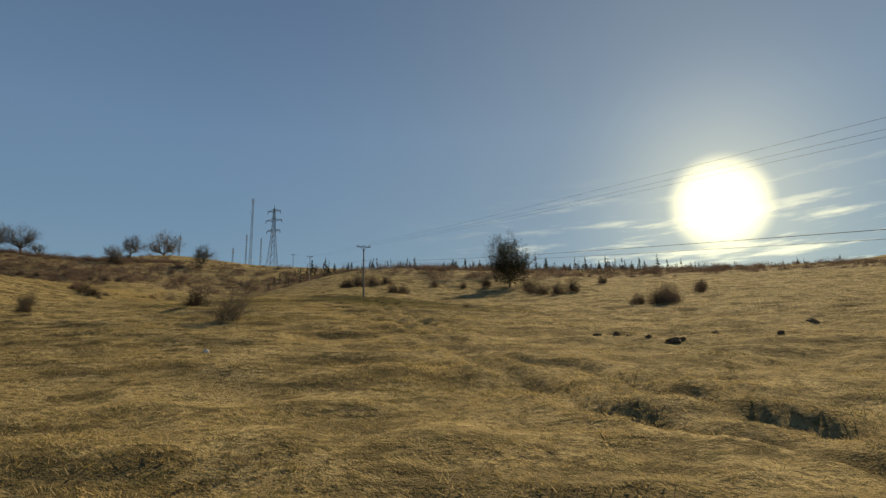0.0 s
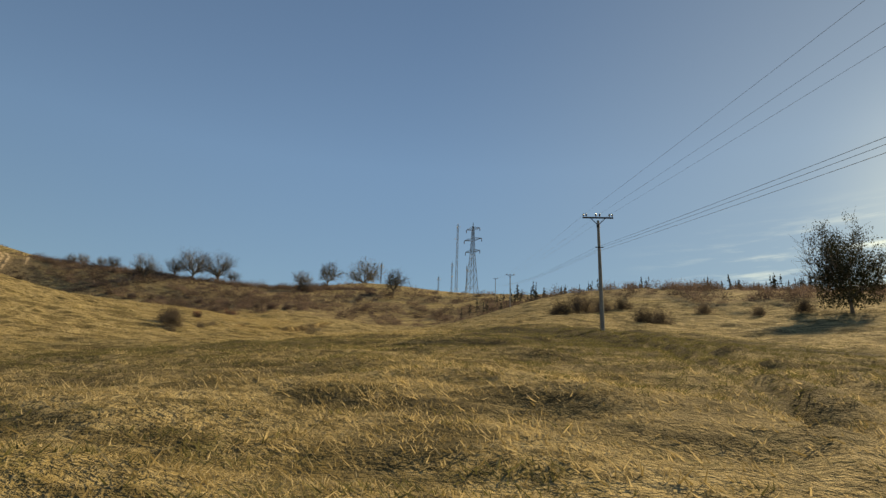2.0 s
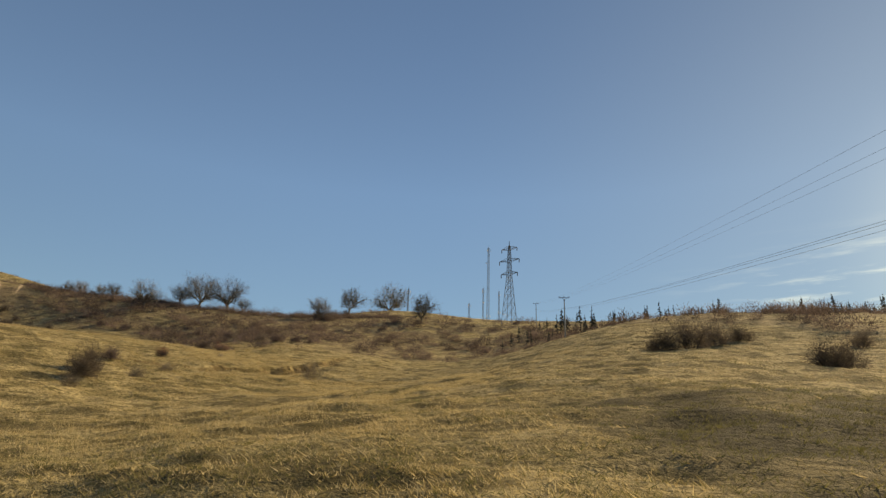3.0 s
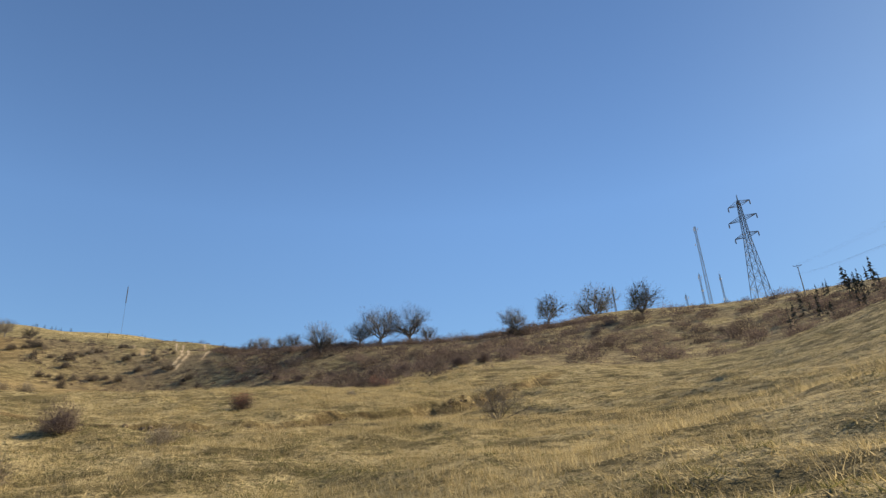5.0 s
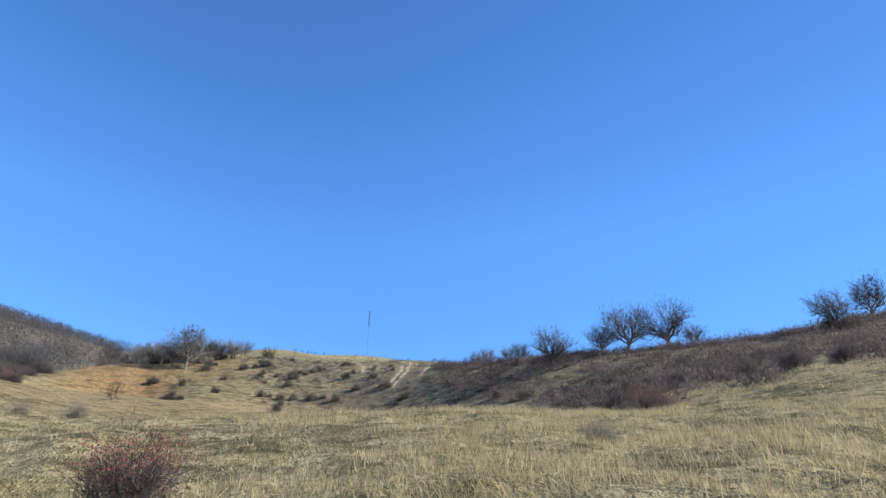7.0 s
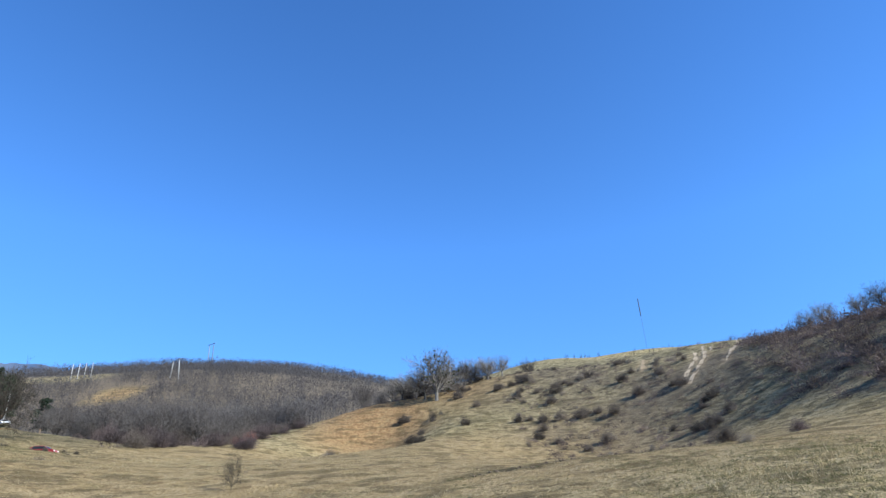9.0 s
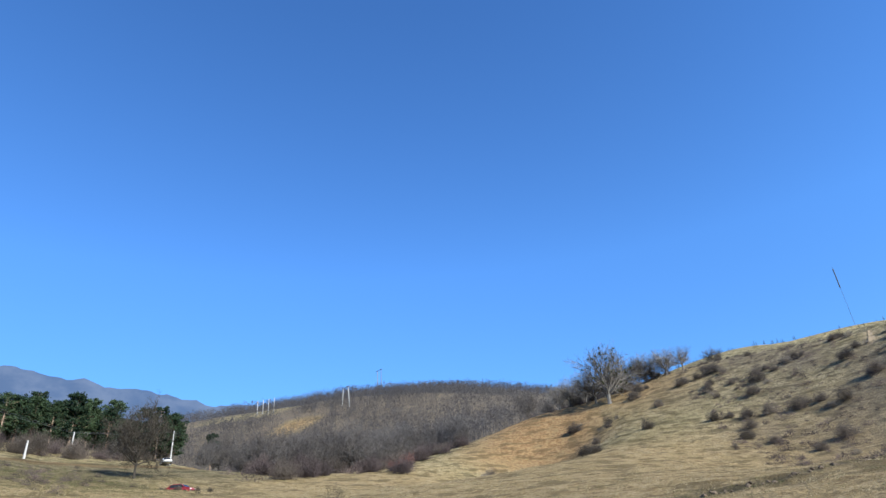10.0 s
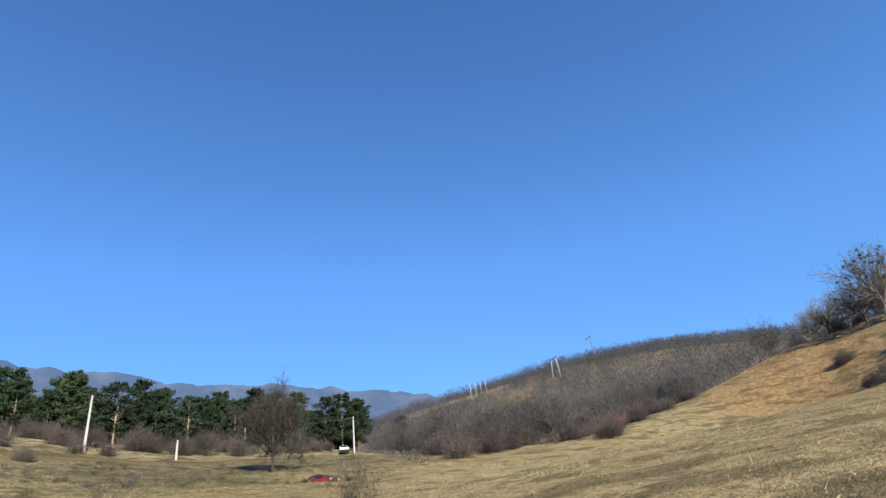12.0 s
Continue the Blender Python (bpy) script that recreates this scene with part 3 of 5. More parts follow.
def bare_tree(name, seed, tall, bare_trunk, girth, spread, twigs, twig_mat, label, mistletoe=0, bark=None, low=0.25):
    """A leafless broadleaf tree: trunk with limbs, a crown of fine twigs, here and there mistletoe."""
    rng = np.random.default_rng(seed)
    bars, tips = Bars(), []
    lean = Vector((rng.normal() * 0.05, rng.normal() * 0.05, 1)).normalized()
    top = lean * tall * bare_trunk
    bars.bar((0, 0, -0.4), (0, 0, 0.25), girth * 1.5, girth * 1.05, 7, False)
    bars.bar((0, 0, 0.25), top, girth * 1.05, girth * 0.8, 7, False)
    crown = tall * (1 - bare_trunk)
    for i in range(8):
        t = 2 * math.pi * (i * 0.618 + rng.random() * 0.1)
        up = 0.3 + 1.3 * rng.random() if i else 3.0
        w = Vector((math.cos(t), math.sin(t), up))
        grow(rng, bars, tips, top * (0.6 + 0.4 * rng.random()), w, crown * (0.46 + 0.14 * rng.random()), girth * 0.55, 2, spread)
    at = np.array([p for p, _, _ in tips])
    d = np.array([v for _, v, _ in tips])
    k = rng.integers(0, len(at), twigs)
    s = Sprigs(seed + 1)
    along = d[k] * 0.7 + rng.normal(size=(twigs, 3)) * 0.55 + np.array([0, 0, 0.18])
    along *= (tall * 0.055 * (0.5 + rng.random(twigs)))[:, None] / np.linalg.norm(along, axis=1)[:, None]
    s.sliver(at[k] + rng.normal(size=(twigs, 3)) * tall * 0.018, along, tall * 0.0042)
    # the outer spray that rounds the crown off, lumpy and open in places
    m = int(twigs * 0.4)
    u = rng.normal(size=(m, 3))
    u /= np.linalg.norm(u, axis=1)[:, None]
    lump_of = rough(u[:, 0] * 2.2 + 5, u[:, 1] * 2.2 + u[:, 2] * 1.7, 0.8, seed)
    r = (0.55 + 0.45 * rng.random(m)) * (0.88 + 0.26 * lump_of)
    at2 = u * r[:, None] * tall * np.array([0.40, 0.40, 0.40]) + np.array([0, 0, tall * (0.54 + 0.24 * low)])
    ok = (lump_of > -0.75 + 0.6 * rng.random(m)) & (at2[:, 2] > tall * low)
    along = u * 0.8 + rng.normal(size=(m, 3)) * 0.5 + np.array([0, 0, 0.35])
    along *= (tall * 0.06 * (0.5 + rng.random(m)))[:, None] / np.linalg.norm(along, axis=1)[:, None]
    s.sliver(at2[ok], along[ok], tall * 0.0040)
    root = thing(name, 0, 0, -200, label, "tree")
    part("trunk", bars.mesh("trunk", bark or M_BARK), root)
    tagged(part("crown", s.mesh("crown", twig_mat), root), kind="stuff")
    if mistletoe:
        ms = Sprigs(seed + 2)
        k = rng.integers(0, len(at), mistletoe)
        for c in at[k] * np.array([0.9, 0.9, 0.97]):
            n = 46
            v = rng.normal(size=(n, 3))
            v *= (tall * 0.016 * (0.55 + 0.5 * rng.random((n, 1)))) / np.linalg.norm(v, axis=1)[:, None]
            ms.leaves(c + v, tall * 0.014)
        tagged(part("mistletoe", ms.mesh("mistletoe", M_MISTLE), root, "round green mistletoe clumps"), kind="stuff")
    return root


def leafy_tree(name, seed, tall, wide, label):
    """A broad tree that kept its dark foliage, ragged, with sky showing through at the top."""
    rng = np.random.default_rng(seed)
    bars, tips = Bars(), []
    bars.bar((0, 0, -0.5), (0, 0, tall * 0.2), tall * 0.028, tall * 0.022, 8, False)
    for i in range(8):
        t = 2 * math.pi * (i + rng.random() * 0.6) / 8
        w = Vector((math.cos(t), math.sin(t), 0.35 + 1.3 * rng.random()))
        grow(rng, bars, tips, (0, 0, tall * (0.14 + 0.1 * rng.random())), w, tall * 0.5, tall * 0.013, 2, 0.5)
    at = np.array([p for p, _, _ in tips])
    at = at[(np.hypot(at[:, 0], at[:, 1]) < wide * 0.62) & (at[:, 2] < tall * 1.02)]
    s = Sprigs(seed + 1)
    n = 9000
    k = rng.integers(0, len(at), n)
    c = at[k] + rng.normal(size=(n, 3)) * tall * 0.028
    s.leaves(c, tall * 0.021)
    n = 2600
    ang, rad = rng.random(n) * 2 * math.pi, np.sqrt(rng.random(n)) * wide * 0.5
    zz = tall * (0.10 + 0.34 * rng.random(n) ** 1.3)
    s.leaves(np.stack([np.cos(ang) * rad, np.sin(ang) * rad, zz], 1), tall * 0.026)
    n = 4200
    u = rng.normal(size=(n, 3))
    u /= np.linalg.norm(u, axis=1)[:, None]
    bulge = 0.82 + 0.3 * rough(u[:, 0] * 2.4 + 3, u[:, 1] * 2.4 + u[:, 2] * 1.8, 0.6, seed)
    c = u * (bulge * (0.55 + 0.45 * rng.random(n)))[:, None] * np.array([wide * 0.46, wide * 0.46, tall * 0.44]) + np.array([0, 0, tall * 0.55])
    s.leaves(c, tall * 0.017)
    root = thing(name, 0, 0, -200, label, "tree")
    part("trunk", bars.mesh("trunk", M_BARK), root)
    tagged(part("crown", s.mesh("crown", M_OLIVE), root), kind="stuff")
    return root


def shrub(name, seed, tall, wide, twigs, twig_mat, label, leaf_mat=None):
    """A leafless thicket: many stems from one stool, and a cloud of twigs."""
    rng = np.random.default_rng(seed)
    bars, tips = Bars(), []
    for i in range(13):
        t, lean = rng.random() * 2 * math.pi, rng.random()
        w = Vector((math.cos(t) * lean * wide / tall, math.sin(t) * lean * wide / tall, 1.0))
        b = (math.cos(t) * lean * wide * 0.12, math.sin(t) * lean * wide * 0.12, -0.15)
        grow(rng, bars, tips, b, w, tall * (0.32 + 0.22 * rng.random()), tall * 0.008, 1, 0.5, 4)
    at = np.array([p for p, _, _ in tips])
    at /= np.maximum(1.0, np.linalg.norm(at / np.array([wide * 0.5, wide * 0.5, tall * 0.85]), axis=1))[:, None]
    d = np.array([v for _, v, _ in tips])
    k = rng.integers(0, len(at), twigs)
    s = Sprigs(seed + 1)
    along = d[k] * 0.6 + rng.normal(size=(twigs, 3)) * 0.6
    along *= (tall * 0.10 * (0.4 + rng.random(twigs)))[:, None] / np.linalg.norm(along, axis=1)[:, None]
    s.sliver(at[k] * (0.55 + 0.5 * rng.random((twigs, 1))) + rng.normal(size=(twigs, 3)) * tall * 0.05, along, tall * 0.007)
    # a fuzzy dome of fine twig ends
    m = int(twigs * 1.6)
    u = rng.normal(size=(m, 3))
    u[:, 2] = np.abs(u[:, 2])
    u /= np.linalg.norm(u, axis=1)[:, None]
    bulge = 0.74 + 0.42 * rough(u[:, 0] * 2.0 + 3, u[:, 1] * 2.0 + u[:, 2], 0.7, seed)
    at2 = u * (bulge * (0.45 + 0.5 * rng.random(m)))[:, None] * np.array([wide * 0.5, wide * 0.5, tall * 0.9])
    along = u * 0.7 + rng.normal(size=(m, 3)) * 0.5 + np.array([0, 0, 0.3])
    along *= (tall * 0.10 * (0.4 + rng.random(m)))[:, None] / np.linalg.norm(along, axis=1)[:, None]
    s.sliver(at2, along, tall * 0.007)
    root = thing(name, 0, 0, -200, label, "shrub")
    tagged(part("branchwork", bars.mesh("branchwork", twig_mat), root), kind="stuff")
    tagged(part("twig_cloud", s.mesh("twig_cloud", twig_mat), root), kind="stuff")
    if leaf_mat:
        q = Sprigs(seed + 3)
        k = rng.integers(0, len(at), 1500)
        q.leaves(at[k] * 0.95 + rng.normal(size=(1500, 3)) * tall * 0.08 + np.array([0, 0, tall * 0.16]), tall * 0.022)
        tagged(part("foliage", q.mesh("foliage", leaf_mat), root, "withered rust-red leaves"), kind="stuff")
    return root


def pine(name, seed, tall, label):
    """A Scots pine: bare orange-grey stem, whorls of drooping boughs, needle clumps in a ragged crown."""
    rng = np.random.default_rng(seed)
    bars, s = Bars(), Sprigs(seed + 1)
    bars.bar((0, 0, -0.4), (0, 0, tall * 0.5), tall * 0.016, tall * 0.012, 7, False)
    bars.bar((0, 0, tall * 0.5), (rng.normal() * 0.2, rng.normal() * 0.2, tall * 0.97), tall * 0.012, tall * 0.003, 6, False)
    z = tall * 0.20
    while z < tall * 0.97:
        f = (z / tall - 0.20) / 0.77
        round_off = math.sqrt(max(0.0, 1 - (1.25 * f - 0.28) ** 2)) if f > 0.2 else 0.75 + f
        reach = tall * (0.22 * round_off + 0.02) * (0.65 + 0.6 * rng.random())
        for i in range(6):
            t = rng.random() * 2 * math.pi
            end = Vector((math.cos(t) * reach, math.sin(t) * reach, z + reach * (0.45 - 0.45 * rng.random())))
            bars.bar((0, 0, z), end, tall * 0.004, tall * 0.0015, 3, False)
            n = 46
            u = 0.35 + 0.70 * rng.random((n, 1)) ** 0.7
            c = np.array([0, 0, z]) * (1 - u) + np.array(end) * u + rng.normal(size=(n, 3)) * tall * 0.020 * np.array([1, 1, 0.6])
            s.leaves(c, tall * 0.030)
        z += tall * 0.045 * (0.8 + 0.5 * rng.random())
    root = thing(name, 0, 0, -200, label, "tree")
    part("trunk", bars.mesh("trunk", M_PINEBARK), root)
    tagged(part("crown", s.mesh("crown", M_PINE), root), kind="stuff")
    return root


def plant(model, x, y, size=1.0, turn=None, label="", group="", sink=0.05):
    """A copy of a plant on the ground at x, y."""
    t = random.uniform(0, 360) if turn is None else turn
    ob = copy_thing(model, pose(x, y, ground_at(x, y) - sink, 0, 0, t))
    ob.scale = (size * random.uniform(0.85, 1.2), size * random.uniform(0.85, 1.2), size * random.uniform(0.88, 1.1)) if model.name.startswith("bare_shrub") else (size, size, size)
    return tagged(ob, label, group=group)


def drop_model(model):
    for o in (*model.children_recursive, model):
        bpy.data.objects.remove(o)


OAKS = [bare_tree("bare_tree", 11 + i, 10.0, 0.22, 0.34, 0.52, 2900, M_TWIG, "leafless grey oak standing on the dry slope") for i in range(3)]
DOTTED = [bare_tree("bare_tree", 31 + i, 10.0, 0.22, 0.32, 0.52, 2800, M_TWIG, "leafless tree dotted with dark mistletoe clumps", 80) for i in range(2)]
LONE = bare_tree("bare_tree", 51, 10.0, 0.22, 0.20, 0.56, 9500, M_DARKTWIG, "small crooked leafless tree in the valley meadow", bark=M_DARKTWIG)
EDGE = [bare_tree("bare_tree", 41 + i, 10.0, 0.10, 0.17, 0.50, 5200, M_WOODTWIG, "leafless grey tree at the wood's edge", bark=M_WOODTWIG, low=0.04) for i in range(2)]
SAPLING = bare_tree("bare_tree", 57, 10.0, 0.14, 0.12, 0.50, 2600, M_DARKTWIG, "small leafless sapling in the meadow grass", bark=M_DARKTWIG)
THORN = bare_tree("thorn_tree", 59, 10.0, 0.08, 0.22, 0.50, 2200, M_GREYTWIG, "small pale leafless thorn tree in dry grass", bark=M_GREYTWIG, low=0.03)
THICKETS = [shrub("bare_shrub", 61 + i, 3.0, 3.8, 1900, M_BROWN, "dense leafless brown thicket on dry grass") for i in range(3)]
PALE = [shrub("bare_shrub", 71 + i, 2.5, 2.8, 900, M_GREYTWIG, "thin grey leafless shrub in dry grass") for i in range(2)]
ROSES = [shrub("bare_shrub", 81 + i, 2.7, 3.3, 1500, M_PURPLE, "reddish leafless dog rose on the meadow", M_RUST) for i in range(2)]
PURPLES = [shrub("bare_shrub", 91 + i, 3.2, 4.2, 1900, M_PURPLE, "purple-brown leafless thicket at the wood's edge") for i in range(2)]
PINES = [pine("pine_tree", 101 + i, 15.0, "dark green pine with a bare pale trunk") for i in range(3)]

# the broad dark tree and its thickets on the shoulder
dark_tree = leafy_tree("broad_tree", 121, 16.6, 13.5, "broad dark tree keeping its leaves, thickets below")
broad_tree = plant(dark_tree, 21.6, 184.1, 1.0, 40)
broad_tree.scale = (0.74, 0.74, 0.96)

# trees along the scrub ridge
for x, y, tall, model in ((-218, 259, 8.8, OAKS[0]), (-223, 281, 7.6, OAKS[1]), (-215, 284, 11.6, OAKS[2]), (-206, 291, 11.6, OAKS[0]), (-200, 294, 5.2, OAKS[1]),
                          (-186, 357, 10.5, DOTTED[0]), (-194, 417, 16.0, DOTTED[1]), (-130, 325, 9.5, DOTTED[0]), (-246, 267, 5.0, OAKS[2]), (-252, 266, 4.2, OAKS[1]),
                          (-268, 263, 4.0, OAKS[0]), (-262, 264, 4.6, OAKS[2])):
    plant(model, x, y, tall / 7.2, group="trees along the scrub ridge")
plant(OAKS[1], -164, 299, 1.05, label="dense dark leafless tree above thorn scrub")
for x, y, s in ((-164, 298, 1.7), (-161, 300, 1.6), (-167, 301, 1.5), (-163, 296, 1.2), (-130, 322, 1.3), (-186, 354, 1.2)):
    plant(random.choice(THICKETS), x, y, s, group="thickets along the ridge")

spots = random.Random(7)
SPARE = []      # places of the thickets too many to tell apart: x, y, height
RIDGE = [(-300, 262), (-272, 262), (-251, 265), (-236, 272), (-219, 278), (-195, 292), (-176, 307), (-166, 321), (-156, 334), (-147, 349)]
for i in range(420):
    (ax, ay), (bx, by) = RIDGE[i % 9], RIDGE[i % 9 + 1]
    u = spots.random()
    SPARE.append((ax + (bx - ax) * u + spots.uniform(-4, 4), ay + (by - ay) * u + spots.uniform(-14, 3), spots.uniform(2.2, 4.4)))

# trees and thickets on the spur above the bare slope
for x, y, s, model in ((-322, 172, 1.75, DOTTED[0]), (-330, 168, 1.1, OAKS[1]), (-336, 160, 1.0, OAKS[0]), (-342, 156, 0.9, OAKS[2]), (-336, 176, 1.2, DOTTED[1]), (-344, 184, 1.0, OAKS[2]),
                       (-350, 196, 0.8, OAKS[0]), (-356, 206, 0.7, OAKS[1]), (-348, 164, 1.1, OAKS[0]), (-340, 190, 0.9, OAKS[1])):
    plant(model, x, y, s, group="trees on the spur")
for x, y, s in ((-316.1, 178.7, 1.3), (-323.9, 180.7, 1.5), (-331.5, 177, 1.6), (-342.5, 177.7, 1.6), (-356.1, 187.4, 0.9), (-368.6, 196, 0.7), (-340.1, 200.5, 0.7), (-291.4, 168.2, 0.9),
                (-270.4, 166.9, 1.15), (-265.1, 169.3, 0.8), (-283.2, 179.8, 1.0), (-265.1, 195.5, 1.0), (-260.8, 199, 0.8), (-255.6, 208.2, 1.1), (-300.9, 183.7, 1.0)):
    plant(random.choice(THICKETS), x, y, s, group="thickets on the spur")

# low thickets in clumps and dotted over the terraced slope
for cx, cy, across, many in ((-309, 164, 3, 3), (-301, 173, 4, 3), (-303, 195, 7, 6), (-278, 199, 8, 8), (-275, 213, 6, 6), (-301, 210, 6, 5), (-318, 201, 7, 6), (-276, 222, 3, 3), (-290, 225, 4, 3),
                             (-301, 217, 5, 4), (-239, 224, 6, 6), (-315, 191, 5, 4), (-293, 205, 5, 4), (-281, 230, 4, 4), (-252, 227, 5, 5), (-269, 229, 4, 3), (-324, 180, 5, 5), (-288, 236, 6, 5), (-306, 228, 6, 5)):
    for i in range(many):
        t = spots.uniform(0, 360)
        plant(random.choice(THICKETS if i % 4 else PALE), cx + across * spots.random() * math.cos(t), cy + across * spots.random() * math.sin(t), spots.uniform(0.6, 1.15), group="thickets on the terraced slope")
for i in range(1500):
    x, y = spots.uniform(-345, -222), spots.uniform(192, 300)
    if min(float(off_line(np.array([x]), np.array([y]), line)[0]) for line in HILL_TRACKS) > 4:
        if i % 26:
            SPARE.append((x, y, 1.0 + 1.7 * spots.random() ** 2))
        else:
            plant(random.choice(THICKETS if i % 4 else PALE), x, y, spots.uniform(0.3, 0.75), group="thickets on the terraced slope")

# single shrubs of the pasture
for x, y, s, kind in ((-28, 69.8, 1.3, THICKETS), (-54.3, 79.3, 0.8, THICKETS), (-47.5, 69.1, 0.7, THICKETS), (-12, 155.7, 1.35, THICKETS), (-9.7, 160.1, 1.2, THICKETS),
                      (-26.9, 173.8, 1.5, THICKETS), (-23.4, 175.4, 1.8, THICKETS), (-20.5, 182.9, 1.7, THICKETS), (-16.8, 188.6, 1.4, THICKETS), (-1.8, 190.1, 1.2, THICKETS), (7.2, 184.8, 1.0, THICKETS), (14.6, 184.9, 1.5, THICKETS), (25.8, 171.3, 1.7, THICKETS),
                      (26.5, 155.2, 1.35, THICKETS), (29.4, 149.4, 1.5, THICKETS), (33.7, 152.7, 1.4, THICKETS), (24.8, 160.2, 1.2, THICKETS), (35, 96.9, 1.3, THICKETS), (37.7, 99.6, 1.5, THICKETS), (39.5, 102.3, 1.0, THICKETS), (32.3, 98.7, 0.9, THICKETS),
                      (55.2, 127.3, 1.1, THICKETS), (58.8, 134.5, 0.9, THICKETS), (49.6, 182.2, 1.2, THICKETS), (-72.9, 128.5, 0.8, PALE), (-76.2, 132, 1.15, THICKETS), (-80.4, 135.5, 1.25, THICKETS), (-76.8, 138.3, 0.95, PALE),
                      (-97.5, 160.5, 0.85, ROSES), (-142.7, 155.7, 0.95, PALE), (-139, 152.2, 0.8, PALE), (-237.4, 223.6, 0.75, THICKETS), (-185.4, 202.2, 0.95, THICKETS), (-179.9, 201.5, 0.6, PALE),
                      (-249, 152.4, 0.95, THICKETS), (-244.6, 152.6, 0.8, PALE), (-117.2, 194.4, 1.1, ROSES), (-122.7, 197, 1.0, PALE), (-130, 202.3, 1.1, PURPLES), (-97, 172.3, 0.5, PALE), (-193.7, 213.7, 0.7, PURPLES), (-116, 183.6, 0.6, PALE)):
    plant(random.choice(kind), x, y, s)


# thorn bushes along the front of the scrub belt
for x, y, s, kind in ((-209.0, 235.6, 1.05, PURPLES), (-197.3, 235.7, 1.05, PURPLES), (-188.7, 236.8, 0.95, THICKETS), (-186.3, 239.1, 1.05, PURPLES), (-177.0, 239.6, 1.0, PALE), (-167.6, 238.3, 1.05, PURPLES), (-159.3, 235.7, 0.95, THICKETS), (-150.6, 232.6, 1.05, PURPLES), (-140.2, 227.4, 1.05, PURPLES), (-130.0, 222.6, 0.95, THICKETS), (-122.8, 220.0, 1.05, PURPLES), (-119.6, 223.3, 1.05, PURPLES)):
    plant(random.choice(kind), x, y, s, group="thorn bushes along the scrub belt")


def in_lane_gap(x, y):
    """The open strip of grass that leads down to the pole on the lane."""
    return abs(y - 80 - 1.02 * (x + 258)) < 6.5


# the valley: lone tree, thickets in front of the wood, pines
for i in range(64):
    x, y = spots.uniform(-400, -332), spots.uniform(140, 204)
    size = spots.uniform(0.8, 1.5) * (1.0 if y < 185 else 0.6)
    if i % 3:
        SPARE.append((x, y, 2.8 * size))
    else:
        plant(random.choice(THICKETS), x, y, size, group="thickets on the spur")
for i in range(22):
    x, y = spots.uniform(-400, -334), spots.uniform(140, 202)
    plant(random.choice(EDGE), x, y, spots.uniform(0.5, 0.95) * (1.0 if y < 185 else 0.6), label="leafless grey-brown tree on the spur", group="trees on the spur")
lone_tree = plant(LONE, -216, 109.5, 1.1, 210)
lone_tree.scale = (0.84, 0.84, 1.08)
plant(THORN, -73.7, 165.3, 0.34, 10)
plant(PALE[0], -82, 147, 0.8)
plant(PURPLES[1], -88, 144, 0.7)
plant(THORN, -18, 52.8, 0.40, 150)
plant(PALE[0], -18.6, 53.2, 1.05)
plant(THORN, -142.7, 155.7, 0.2, 80)
sapling = plant(SAPLING, -183.4, 156.3, 0.44, 40)
sapling.scale = (0.18, 0.18, 0.38)
for x, y, s in ((-248.1, 118.8, 1.7), (-256.4, 112.7, 1.9), (-245, 111.9, 1.5), (-279.7, 108.4, 1.6), (-288.7, 110, 1.7), (-281.1, 97.2, 2.0), (-298.6, 114, 1.5), (-251.8, 106, 1.6), (-303.8, 104.4, 1.9), (-294.4, 98.4, 2.0),
                (-264.2, 130.7, 1.2), (-268.3, 129.7, 1.4), (-292.6, 121.1, 1.2), (-312.3, 118.1, 1.6)):
    plant(random.choice(PURPLES), x, y, s, group="thickets at the wood's edge")
for x, y, s in ((-267.9, 128, 1.3), (-274.7, 128.1, 1.4), (-281.1, 126.2, 1.3)):
    plant(random.choice(ROSES), x, y, s, label="thicket with withered rust-red leaves")
for i in range(70):
    SPARE.append((spots.gauss(-197, 8), spots.gauss(110, 7), spots.uniform(0.7, 1.6)))
for i in range(46):
    u = i / 45
    x = -203 - 50 * u + spots.uniform(-3, 3)
    y = 78 + 6 * u + spots.uniform(-10, 4)
    if in_lane_gap(x, y):
        continue
    if i % 2:
        SPARE.append((x, y, spots.uniform(2.0, 4.2)))
    else:
        plant(random.choice(THICKETS if i % 3 else PURPLES), x, y, spots.uniform(0.7, 1.5), group="thickets below the pines")
for i in range(70):
    u = i / 69
    x = -232 - 92 * u + spots.uniform(-4, 4)
    y = 114 + 16 * u + spots.uniform(-9, 3)
    if in_lane_gap(x, y):
        continue
    if i % 2:
        SPARE.append((x, y, spots.uniform(2.2, 4.8)))
    else:
        plant(random.choice(PURPLES if i % 3 else THICKETS), x, y, spots.uniform(0.8, 1.7), group="thickets at the wood's edge")
for i in range(60):
    u = i / 59
    x, y = -244 - 96 * u + spots.uniform(-8, 8), 98 + 24 * u + spots.uniform(-16, 4)
    if in_lane_gap(x, y):
        continue
    plant(random.choice(EDGE), x, y, spots.uniform(0.45, 0.7 + 0.55 * min(1.0, 3 * u)), label="leafless grey tree at the wood's edge", group="trees at the wood's edge")
